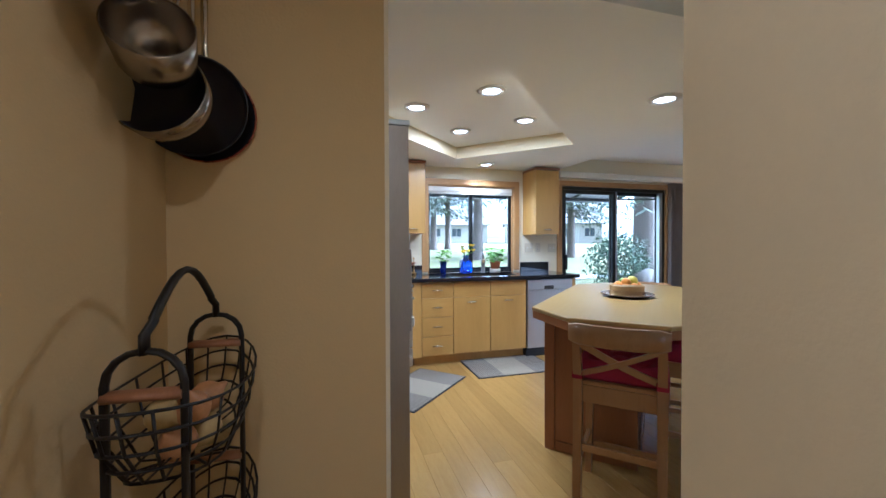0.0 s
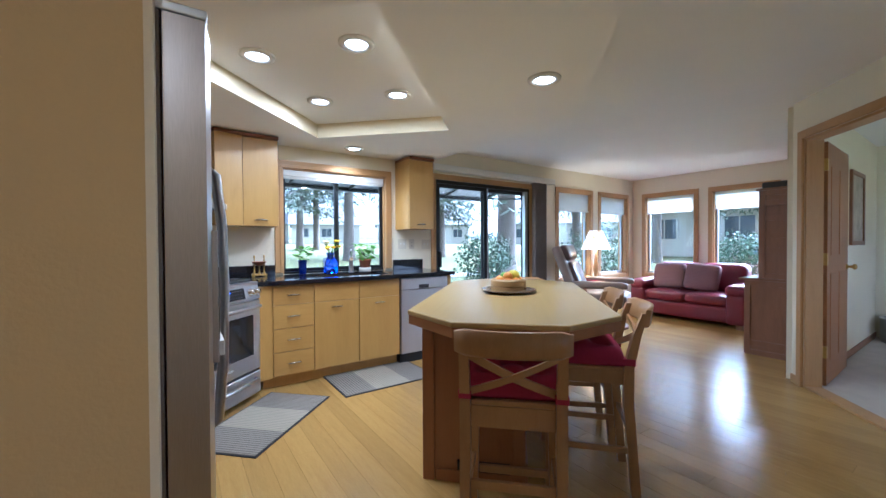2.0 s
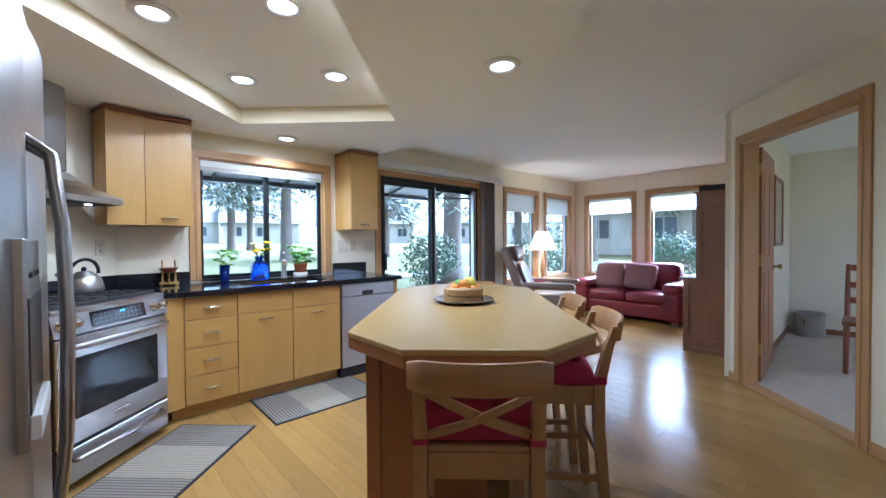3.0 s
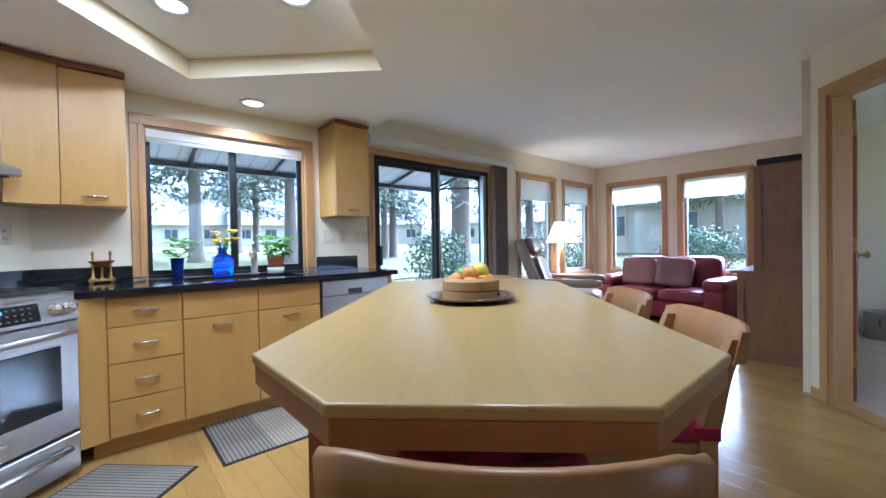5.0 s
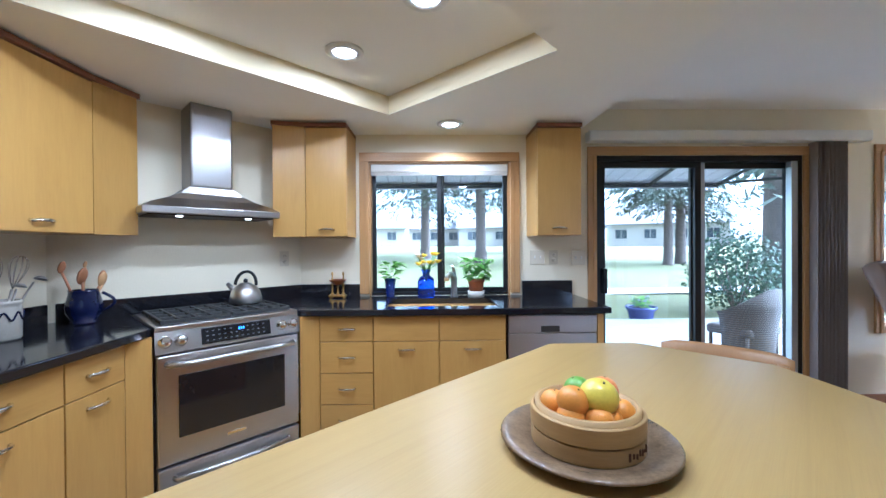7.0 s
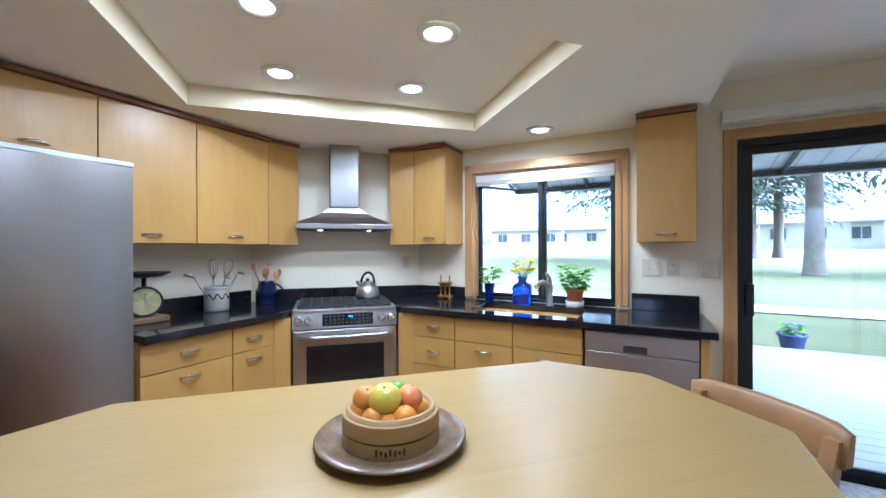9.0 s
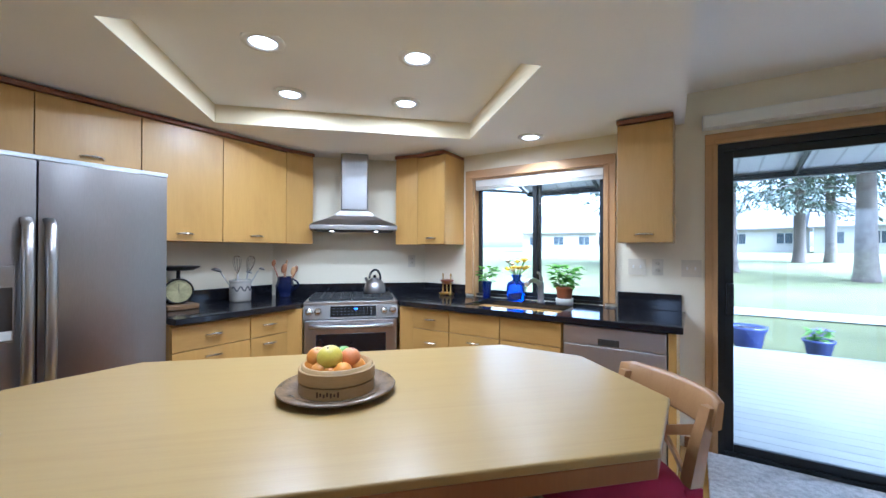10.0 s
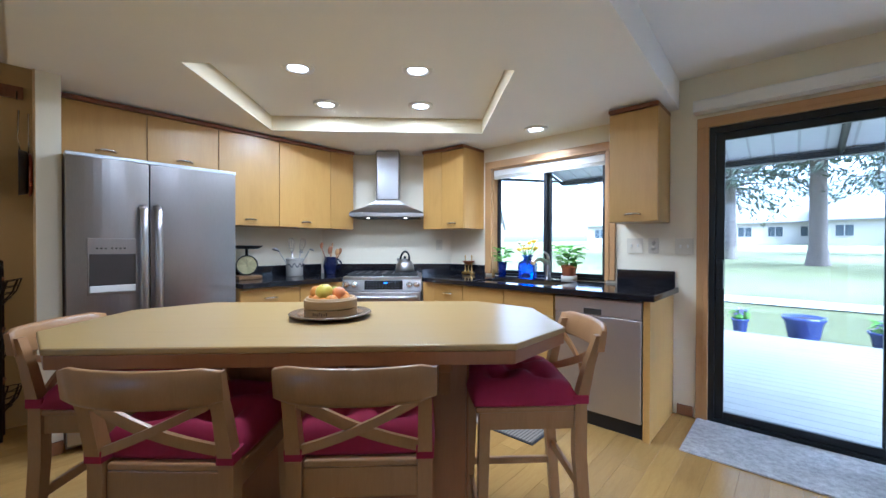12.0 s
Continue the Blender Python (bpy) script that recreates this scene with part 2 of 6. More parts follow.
DARKWOOD = wood("old_dark_pine", (0.25, 0.115, 0.055), (0.11, 0.045, 0.02), 0.4, (4, 4, 0.5), 4.0, 0.7)
GRANITE = plain("black_granite", (0.010, 0.010, 0.013), 0.10, vary=0.5, scale=60, grain=400, bumps=0.0)
STEEL = brushed("brushed_steel", (0.47, 0.455, 0.445), 0.30, (1, 40, 40))
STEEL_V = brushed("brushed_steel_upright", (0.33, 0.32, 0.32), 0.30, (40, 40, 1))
CHROME = plain("polished_chrome", (0.75, 0.74, 0.72), 0.12, 1.0, vary=0.04, bumps=0.0)
BLACKM = plain("black_metal", (0.012, 0.012, 0.013), 0.4, 0.3, vary=0.2)
BLACKF = plain("black_aluminium_frame", (0.016, 0.017, 0.018), 0.4, 0.4, vary=0.15)
SILVER = plain("silver_aluminium", (0.52, 0.55, 0.58), 0.35, 0.9, vary=0.06)
IRON = plain("cast_iron", (0.03, 0.03, 0.03), 0.6, 0.2, vary=0.3, grain=200, bumps=0.3)
BLACKGL = plain("black_oven_glass", (0.012, 0.012, 0.014), 0.06, vary=0.2, bumps=0.0)
WHITEP = plain("white_plastic", (0.72, 0.70, 0.66), 0.45, vary=0.03)
CREAMP = plain("almond_plastic", (0.62, 0.56, 0.44), 0.4, vary=0.03)
SLOT = plain("dark_slot", (0.03, 0.025, 0.02), 0.6)
GLASS = pane_glass("window_glass")
PLEATS = shade_cloth("white_pleated_cloth", (0.80, 0.79, 0.76))
LAMPGLOW = glow("lit_lamp_lens", (1.0, 0.93, 0.8), 1.5)
CUSHION = plain("crimson_cotton", (0.28, 0.008, 0.045), 0.85, vary=0.15, scale=9, grain=300, bumps=0.4)
RUG = striped("grey_woven_rug", (0.055, 0.047, 0.04), (0.25, 0.22, 0.18), 0, 45, bumps=0.5, width=0.35)
RUGL = striped("pale_woven_rug", (0.17, 0.145, 0.105), (0.34, 0.30, 0.23), 0, 45, bumps=0.5, width=0.3)
RUGB = plain("black_rug_border", (0.02, 0.018, 0.018), 0.9)
GREYMAT = plain("grey_chenille", (0.47, 0.46, 0.45), 0.95, vary=0.4, scale=30, grain=110, bumps=1.0, dist=0.01)
CARPET = plain("beige_carpet", (0.52, 0.46, 0.38), 0.95, vary=0.12, scale=5, grain=300, bumps=0.8, dist=0.004)

# ---- the shell ----
bm = bmesh.new()
box(bm, -1.2, 7.6, -1.4, 4.9, -0.2, -0.006)
floor = structure("floor", bm, SUBFLOOR, "honey bamboo plank floor with a soft sheen")


def wall_boxes(name, boxes, label, mat=PAINT, m=None):
    b = bmesh.new()
    for q in boxes:
        box(b, *q)
    return structure(name, b, mat, label, m)


T0, T1 = WY, WY + 0.15
WIN = (0.73, 1.852, 0.915, 1.978)
SLD = (2.545, 4.24, 0.0, 2.028)
L1, L2 = (4.90, 5.75, 0.64, 2.05), (6.04, 6.87, 0.64, 2.05)
wall_boxes("wall_north", [
    (-0.96, WIN[0], T0, T1, 0, HIGH), (WIN[0], WIN[1], T0, T1, 0, WIN[2]), (WIN[0], WIN[1], T0, T1, WIN[3], HIGH),
    (WIN[1], SLD[0], T0, T1, 0, HIGH), (SLD[0], SLD[1], T0, T1, SLD[3], HIGH), (SLD[1], L1[0], T0, T1, 0, HIGH),
    (L1[0], L1[1], T0, T1, 0, L1[2]), (L1[0], L1[1], T0, T1, L1[3], HIGH), (L1[1], L2[0], T0, T1, 0, HIGH),
    (L2[0], L2[1], T0, T1, 0, L2[2]), (L2[0], L2[1], T0, T1, L2[3], HIGH), (L2[1], EX + 0.15, T0, T1, 0, HIGH)],
    "cream painted wall with kitchen window and sliding door")
E1, E2 = (3.631, 4.461, 0.64, 2.055), (2.559, 3.359, 0.64, 2.055)
e0, e1 = EX, EX + 0.15
wall_boxes("wall_east", [
    (e0, e1, E1[1], WY, 0, HIGH), (e0, e1, E1[0], E1[1], 0, E1[2]), (e0, e1, E1[0], E1[1], E1[3], HIGH),
    (e0, e1, E2[1], E1[0], 0, HIGH), (e0, e1, E2[0], E2[1], 0, E2[2]), (e0, e1, E2[0], E2[1], E2[3], HIGH),
    (e0, e1, -1.35, E2[0], 0, HIGH)], "cream painted wall with two windows behind the sofa")
wall_boxes("wall_west", [(LX - 0.15, LX, 1.67, WY, 0, HIGH)], "cream painted wall behind cabinets")
wall_boxes("wall_passage_west", [(-1.0, -0.85, -1.35, 1.67, 0, HIGH)], "tan passage wall behind the wire baskets", TAN)
wall_boxes("wall_passage", [(-0.85, -0.187, 1.57, 1.67, 0, HIGH)], "tan passage wall ending beside the refrigerator", TAN)
wall_boxes("wall_passage_end", [(-0.187, -0.172, 1.568, 1.672, 0, HIGH)], "cream painted end of the passage wall")
wall_boxes("wall_stub", [(0.09, 0.22, -1.2, 0.622, 0, HIGH)], "cream orange-peel textured passage wall", STUBP)
# Unseen openings, added to bring daylight to the dining side and the study.
SW1, SW2 = (1.75, 2.15), (4.3, 6.0)
wall_boxes("wall_south", [(-1.0, SW1[0], -1.35, -1.2, 0, HIGH), (SW1[1], SW2[0], -1.35, -1.2, 0, HIGH), (SW2[1], EX, -1.35, -1.2, 0, HIGH)]
           + [(a, b, -1.35, -1.2, 0, 0.9) for a, b in (SW1, SW2)] + [(a, b, -1.35, -1.2, 2.05, HIGH) for a, b in (SW1, SW2)], "unseen cream painted wall with openings added to let daylight in")
wall_boxes("wall_study_north", [(4.33, EX, 1.56, 1.74, 0, HIGH)], "cream painted wall")
wall_boxes("wall_study_west", [(3.14, 3.26, -1.2, 0.74, 0, HIGH)], "cream painted wall")
# the wall across the corner that holds the range hood
V0 = 3.20
b = bmesh.new()
prism(b, [(LX, V0 / S2 + LX), (WY - V0 / S2, WY), (LX, WY)], 0, LOW + 0.02)
structure("wall_corner", b, PAINT, "cream wall set across the corner behind the range")
# the wall with the study door, at 45 degrees
DL, D0, D1, DH = 1.42, 0.15, 1.18, 2.07
DW = pose(4.267, 1.687, 0, 0, 0, 222.4)
wall_boxes("wall_study_door", [(0, D0, 0, 0.12, 0, HIGH), (D1, DL, 0, 0.12, 0, HIGH), (D0, D1, 0, 0.12, DH, HIGH)],
           "pale painted wall with the study door", m=DW)
# ceilings
b = bmesh.new()
box(b, -1.2, 7.5, -1.4, 4.9, HIGH, HIGH + 0.12)
structure("ceiling", b, CEIL, "white textured ceiling")
TU0, TU1, TV0, TV1, TZ = 1.86, 3.67, 1.105, 2.335, 2.322
outer = [(LX - 0.1, WY + 0.01), (2.36, WY + 0.01), (2.45, 2.55), (1.33, 1.47), (-0.172, 1.47), (-0.172, 1.58), (LX - 0.1, 1.58)]
inner = [uv(TU0, TV0)[:2], uv(TU1, TV0)[:2], uv(TU1, TV1)[:2], uv(TU0, TV1)[:2]]
b = bmesh.new()
rings = []
for loop in (outer, inner):
    vs = [b.verts.new((*p, LOW)) for p in loop]
    rings.append((vs, [b.edges.new((vs[i], vs[(i + 1) % len(vs)])) for i in range(len(vs))]))
bmesh.ops.triangle_fill(b, edges=rings[0][1] + rings[1][1], use_beauty=True)
vs = rings[0][0]
up = [b.verts.new((v.co.x, v.co.y, HIGH + 0.01)) for v in vs]
for i in range(len(vs)):
    k = (i + 1) % len(vs)
    b.faces.new((vs[i], vs[k], up[k], up[i]))
structure("ceiling_kitchen", b, CEIL, "white lowered kitchen ceiling with a recessed tray")
b = bmesh.new()
for k in range(4):
    p, q = inner[k], inner[(k + 1) % 4]
    b.faces.new([b.verts.new((*p, LOW)), b.verts.new((*q, LOW)), b.verts.new((*q, TZ)), b.verts.new((*p, TZ))])
structure("ceiling_tray_side", b, TRAYP, "pale yellow sides of the ceiling tray")
b = bmesh.new()
box(b, TU0, TU1, TV0, TV1, TZ, TZ + 0.03)
structure("ceiling_tray_top", b, CEIL, "white top of the ceiling tray", ROT)

# ---- recessed lamps ----


def can_light(x, y, z, r=0.082, watts=CAN_WATTS, colour=CAN_COLOUR, spread=180):
    t = thing("ceiling_light", pose(x, y, z), "round white recessed ceiling light, lit warm", "ceiling light", "recessed ceiling lights")
    part("trim_ring", lathe(bmesh.new(), [(r * 0.74, -0.004), (r * 0.80, -0.014), (r * 1.18, -0.010), (r * 1.2, 0.0), (r * 0.74, 0.0)], 28), WHITEP, t)
    part("lens", cyl(bmesh.new(), 0, 0, -0.006, -0.003, r * 0.76, 28), LAMPGLOW, t, "glowing round lens")
    lamp = new("can_lamp", bpy.data.lights.new("can_lamp", "AREA"))
    lamp.data.shape, lamp.data.size, lamp.data.energy, lamp.data.color = "DISK", r * 1.5, watts, colour
    lamp.data.spread = radians(spread)
    lamp.matrix_world = pose(x, y, z - 0.018)


# Passage light out of view, added for the brightly lit stub wall.
can_light(-0.40, -0.35, HIGH, watts=1.4, colour=(1.0, 0.82, 0.58))
for x, y, z in ((1.369, 4.43, LOW), (1.68, 2.21, LOW), (1.219, 3.195, TZ), (0.69, 2.675, TZ), (0.788, 3.645, TZ), (0.262, 3.127, TZ)):
    can_light(x, y, z, spread=130 if y > 4 else 180)

# ---- openings ----


def casing(parent, x0, x1, z0, z1, w, d, bottom=True, y=0.0):
    """Stepped oak casing round an opening, proud of the wall by d."""
    for name, q, mt in (("casing_side", (x0 - w, x0, z0 - (w if bottom else 0), z1), OAK), ("casing_side", (x1, x1 + w, z0 - (w if bottom else 0), z1), OAK),
                        ("casing_head", (x0 - w, x1 + w, z1, z1 + w), OAK_X)):
        c = bmesh.new()
        box(c, q[0], q[1], y - d, y, q[2], q[3], 0.004)
        inset = 0.25 * w
        if name == "casing_side":
            a = (q[1] - inset * 1.6, q[1]) if q[1] <= x0 + 1e-6 else (q[0], q[0] + inset * 1.6)
            box(c, a[0], a[1], y - d - 0.006, y - d + 0.002, q[2], q[3], 0.003)
        else:
            box(c, x0 - inset, x1 + inset, y - d - 0.006, y - d + 0.002, q[2], q[2] + inset * 1.6, 0.003)
        part(name, c, mt, parent)
    if bottom:
        c = bmesh.new()
        box(c, x0, x1, y - d, y, z0 - w, z0, 0.004)
        part("casing_sill", c, OAK_X, parent)


def sash(parent, name, x0, x1, z0, z1, y, w, mat, depth=0.03):
    f = bmesh.new()
    box(f, x0, x0 + w, y, y + depth, z0, z1, 0.003)
    box(f, x1 - w, x1, y, y + depth, z0, z1, 0.003)
    box(f, x0 + w, x1 - w, y, y + depth, z0, z0 + w, 0.003)
    box(f, x0 + w, x1 - w, y, y + depth, z1 - w, z1, 0.003)
    fr = part(name, f, mat, parent)
    g = bmesh.new()
    box(g, x0 + w, x1 - w, y + depth * 0.4, y + depth * 0.6, z0 + w, z1 - w)
    p = part("pane", g, GLASS, fr, "clear glass pane")
    p.visible_shadow = False
    return fr


def pleats(bm, x0, x1, z, n=14, step=0.02):
    """A zigzag cloth hanging from z with a rail at its foot."""
    last = None
    for k in range(2 * n + 1):
        y = 0.018 if k % 2 else 0.040
        row = [bm.verts.new((x0, y, z - step * k / 2)), bm.verts.new((x1, y, z - step * k / 2))]
        if last:
            bm.faces.new((last[0], last[1], row[1], row[0]))
        last = row
    box(bm, x0, x1, 0.014, 0.044, z - step * n - 0.016, z - step * n + 0.002, 0.003)


def jamb(parent, x0, x1, z0, z1, mat=OAK, t=0.02, bottom=True):
    j = bmesh.new()
    box(j, x0, x0 + t, 0.0, 0.15, z0, z1)
    box(j, x1 - t, x1, 0.0, 0.15, z0, z1)
    box(j, x0 + t, x1 - t, 0.0, 0.15, z1 - t, z1)
    if bottom:
        box(j, x0 + t, x1 - t, 0.0, 0.15, z0, z0 + t)
    part("jamb", j, mat, parent)


NW = pose(0, WY, 0)
EW = pose(EX, 0, 0, 0, 0, -90)      # local x runs along -y, local y into the wall
w1 = thing("window_1", NW, "black-framed sliding kitchen window in an oak casing", "window", kind="structure")
x0, x1, z0, z1 = WIN
casing(w1, x0, x1, z0 + 0.02, z1, 0.075, 0.02, bottom=False)
jamb(w1, x0, x1, z0, z1, OAK, 0.012, bottom=False)
XM = 1.30
sash(w1, "sash", x0 + 0.012, XM + 0.03, z0 + 0.025, z1 - 0.03, 0.075, 0.032, BLACKF)
sash(w1, "sash", XM - 0.03, x1 - 0.012, z0 + 0.025, z1 - 0.03, 0.045, 0.035, BLACKF)
c = bmesh.new()
box(c, x0 + 0.012, x1 - 0.012, 0.035, 0.13, z0 + 0.001, z0 + 0.024)
part("window_track", c, BLACKF, w1)
c = bmesh.new()
box(c, x0 + 0.014, x1 - 0.014, 0.006, 0.040, z1 - 0.075, z1 - 0.014, 0.006)
for i in range(4):
    box(c, x0 + 0.016, x1 - 0.016, 0.008, 0.038, z1 - 0.083 - 0.006 * i, z1 - 0.078 - 0.006 * i, 0.002)
part("folded_shade", c, WHITEP, w1, "raised cream cellular shade")

d1 = thing("door_1", NW, "black aluminium sliding glass door in an oak casing", "sliding door", kind="structure")
x0, x1, z0, z1 = SLD
casing(d1, x0, x1, 0.0, z1, 0.07, 0.02, bottom=False)
c = bmesh.new()
box(c, x0, x0 + 0.035, 0.0, 0.13, 0.0, z1)
box(c, x1 - 0.035, x1, 0.0, 0.13, 0.0, z1)
box(c, x0 + 0.035, x1 - 0.035, 0.0, 0.13, z1 - 0.045, z1)
box(c, x0 + 0.035, x1 - 0.035, 0.0, 0.13, 0.002, 0.03)
part("door_frame", c, BLACKF, d1)
sash(d1, "door_panel", x0 + 0.035, 3.42, 0.03, z1 - 0.045, 0.02, 0.05, BLACKF)
sash(d1, "door_panel", 3.36, x1 - 0.035, 0.03, z1 - 0.045, 0.06, 0.05, BLACKF)
c = bmesh.new()
box(c, 3.425, 3.475, 0.052, 0.098, 0.03, z1 - 0.045, 0.004)
part("screen_stile", c, SILVER, d1, "silver aluminium screen stile")
c = bmesh.new()
box(c, x1 - 0.088, x1 - 0.0355, -0.002, 0.055, 0.03, z1 - 0.046, 0.004)
part("screen_stile", c, SILVER, d1, "silver aluminium screen stile")
c = bmesh.new()
box(c, x0 + 0.045, x0 + 0.085, -0.025, 0.018, 0.92, 1.12, 0.006)
box(c, x0 + 0.055, x0 + 0.075, -0.03, -0.02, 0.98, 1.06, 0.004)
part("door_handle", c, BLACKM, d1)

for i, (q, base, lab) in enumerate(((L1, NW, "oak-cased window"), (L2, NW, "oak-cased window"))):
    w = thing("window_%d" % (i + 2), base, "tall oak-cased window with a raised white pleated shade", "window", kind="structure")
    casing(w, q[0], q[1], q[2], q[3], 0.065, 0.018)
    jamb(w, q[0], q[1], q[2], q[3], OAK, 0.015)
    sash(w, "sash", q[0] + 0.015, q[1] - 0.015, q[2] + 0.015, q[3] - 0.015, 0.07, 0.035, SILVER)
    c = bmesh.new()
    pleats(c, q[0] + 0.02, q[1] - 0.02, q[3] - 0.016)
    part("pleated_shade", c, PLEATS, w, "white pleated shade lowered a little")
for i, q in enumerate((E1, E2)):
    w = thing("window_%d" % (i + 4), EW, "tall oak-cased window with a raised white pleated shade", "window", kind="structure")
    a, b2 = -q[1], -q[0]
    casing(w, a, b2, q[2], q[3], 0.065, 0.018)
    jamb(w, a, b2, q[2], q[3], OAK, 0.015)
    sash(w, "sash", a + 0.015, b2 - 0.015, q[2] + 0.015, q[3] - 0.015, 0.07, 0.035, SILVER)
    c = bmesh.new()
    pleats(c, a + 0.02, b2 - 0.02, q[3] - 0.016)
    part("pleated_shade", c, PLEATS, w, "white pleated shade lowered a little")

# valance and stacked vertical blind
v = thing("blind_valance", NW, "white vertical-blind headrail above the sliding door", "valance")
c = bmesh.new()
box(c, 2.46, 4.72, -0.10, -0.002, 2.125, 2.205, 0.005)
box(c, 2.47, 4.71, -0.104, -0.098, 2.135, 2.195, 0.002)
part("headrail", c, WHITEP, v)
VANE = plain("taupe_vane", (0.26, 0.22, 0.20), 0.7, vary=0.06)
for i in range(9):
    c = bmesh.new()
    box(c, 4.28 + i * 0.03, 4.283 + i * 0.03, -0.092, -0.01, 0.03, 2.12)
    part("vane", c, VANE, v)

# study door: casing and open leaf
d2 = thing("door_2", DW, "oak-cased study doorway", "door", kind="structure")
casing(d2, D0, D1, 0.0, DH, 0.07, 0.018, bottom=False)
c = bmesh.new()
box(c, D0, D0 + 0.02, 0.0, 0.12, 0, DH)
box(c, D1 - 0.02, D1, 0.0, 0.12, 0, DH)
box(c, D0 + 0.02, D1 - 0.02, 0.0, 0.12, DH - 0.02, DH)
part("jamb", c, OAK, d2)
c = bmesh.new()
box(c, D0 + 0.02, D1 - 0.02, 0.0, 0.12, 0.001, 0.016)
part("threshold", c, OAK_X, d2)
leaf = thing("study_door", pose(4.275, 1.470, 0, 0, 0, -88.6), "brown wooden door standing open into the study", "door")
c = bmesh.new()
box(c, -0.04, 0, 0.0, 0.86, 0.02, DH - 0.03, 0.003)
for q in ((0.12, 0.40, 1.10, 1.85), (0.46, 0.74, 1.10, 1.85), (0.12, 0.40, 0.22, 0.95), (0.46, 0.74, 0.22, 0.95)):
    box(c, -0.002, 0.004, q[0], q[1], q[2], q[3], 0.004)
part("leaf", c, PANEL, leaf)
BRASS = plain("aged_brass", (0.50, 0.33, 0.10), 0.3, 1.0, vary=0.15)
for z in (0.25, 1.02, 1.80):
    c = bmesh.new()
    box(c, -0.046, 0.002, -0.012, 0.03, z, z + 0.1, 0.002)
    part("hinge", c, BRASS, leaf, "brass hinge")
c = bmesh.new()
lathe(c, [(0, 0), (0.028, 0), (0.03, 0.006), (0.012, 0.012), (0.012, 0.035), (0.024, 0.045), (0.028, 0.058), (0.02, 0.07), (0, 0.073)], 18)
bmesh.ops.transform(c, matrix=pose(0.0, 0.80, 0.98, 0, 90, 0), verts=c.verts)
part("knob", c, BRASS, leaf, "brass knob")

# baseboards
b = bmesh.new()
box(b, 2.36, 2.46, WY - 0.012, WY, 0, 0.075, 0.003)
box(b, 4.31, EX - 0.002, WY - 0.012, WY, 0, 0.075, 0.003)
box(b, EX - 0.012, EX, 1.75, WY - 0.014, 0, 0.075, 0.003)
box(b, -0.172, -0.160, 1.565, 1.672, 0, 0.075, 0.003)
box(b, -0.848, -0.172, 1.558, 1.57, 0, 0.075, 0.003)
box(b, 4.35, EX - 0.014, 1.548, 1.56, 0.012, 0.08, 0.003)
box(b, EX - 0.012, EX, -1.19, 1.48, 0.012, 0.08, 0.003)
structure("baseboard", b, BASEB, "brown wooden baseboard")
b = bmesh.new()
box(b, D1 + 0.07, DL, -0.012, 0, 0, 0.075, 0.003)
box(b, 0, D0 - 0.07, -0.012, 0, 0, 0.075, 0.003)
structure("baseboard_doorwall", b, OAK_X, "oak baseboard beside the study door", DW)
b = bmesh.new()
prism(b, [(4.225, 1.487), (3.30, 0.638), (3.262, 0.60), (3.262, -1.19), (EX - 0.001, -1.19), (EX - 0.001, 1.547), (4.30, 1.547)], 0.0, 0.012)
structure("study_carpet", b, CARPET, "pale beige study carpet")

# ---- cabinets ----
hp = bmesh.new()
tube(hp, [(-0.05, 0.0, 0), (-0.046, -0.012, 0.001), (-0.03, -0.024, 0.003), (0, -0.028, 0.004), (0.03, -0.024, 0.003), (0.046, -0.012, 0.001), (0.05, 0, 0)], [0.009, 0.007, 0.006, 0.0085, 0.006, 0.007, 0.009], 8)
HANDLE = to_mesh("handle", hp, CHROME)


def front(cab, name, x0, x1, z0, z1, y=0.0, mat=None, handle="mid", t=0.02):
    c = bmesh.new()
    box(c, x0 + 0.0025, x1 - 0.0025, y - t, y - 0.001, z0 + 0.0025, z1 - 0.0025, 0.002)
    f = part(name, c, mat or (MAPLE if z1 - z0 > 0.25 else MAPLE_H), cab)
    if handle:
        hz = {"mid": (z0 + z1) / 2, "top": z1 - 0.055, "low": z0 + 0.05}[handle]
        h = part("handle", HANDLE, CHROME, f, "arched chrome pull")
        h.location = ((x0 + x1) / 2 if handle != "low_r" else x1, y - t, hz)
    return f


def base_cabinet(m, w, fronts, depth=0.58, label="honey maple base cabinet with chrome pulls"):
    cab = thing("base_cabinet", m, label, "kitchen cabinet", "base cabinets")
    c = bmesh.new()
    box(c, 0, w, 0.0, depth, 0.10, 0.873)
    box(c, 0, w, 0.06, depth, 0.0, 0.10)
    part("body", c, MAPLE, cab)
    for nm, a, b, z0, z1, h in fronts:
        front(cab, nm, a, b, z0, z1, handle=h)
    return cab


FY = 4.11
ZS = (0.105, 0.305, 0.505, 0.705, 0.865)
base_cabinet(pose(0.447, FY, 0), 0.408, [("drawer", 0.067, 0.406, ZS[i], ZS[i + 1], "mid") for i in range(4)], label="honey maple cabinet with four drawers")
base_cabinet(pose(0.855, FY, 0), 0.42, [("drawer", 0.0, 0.418, 0.705, 0.865, None), ("door", 0.0, 0.418, 0.105, 0.705, "top")], label="honey maple sink cabinet with one door")
base_cabinet(pose(1.275, FY, 0), 0.43, [("drawer", 0.0, 0.428, 0.705, 0.865, None), ("door", 0.0, 0.428, 0.105, 0.705, "top")], label="honey maple sink cabinet with one door")
FX = -0.20
base_cabinet(pose(FX, 2.65, 0, 0, 0, 90), 0.49, [("drawer", 0.0, 0.488, 0.705, 0.865, "mid"), ("drawer", 0.0, 0.488, 0.105, 0.705, "top")])
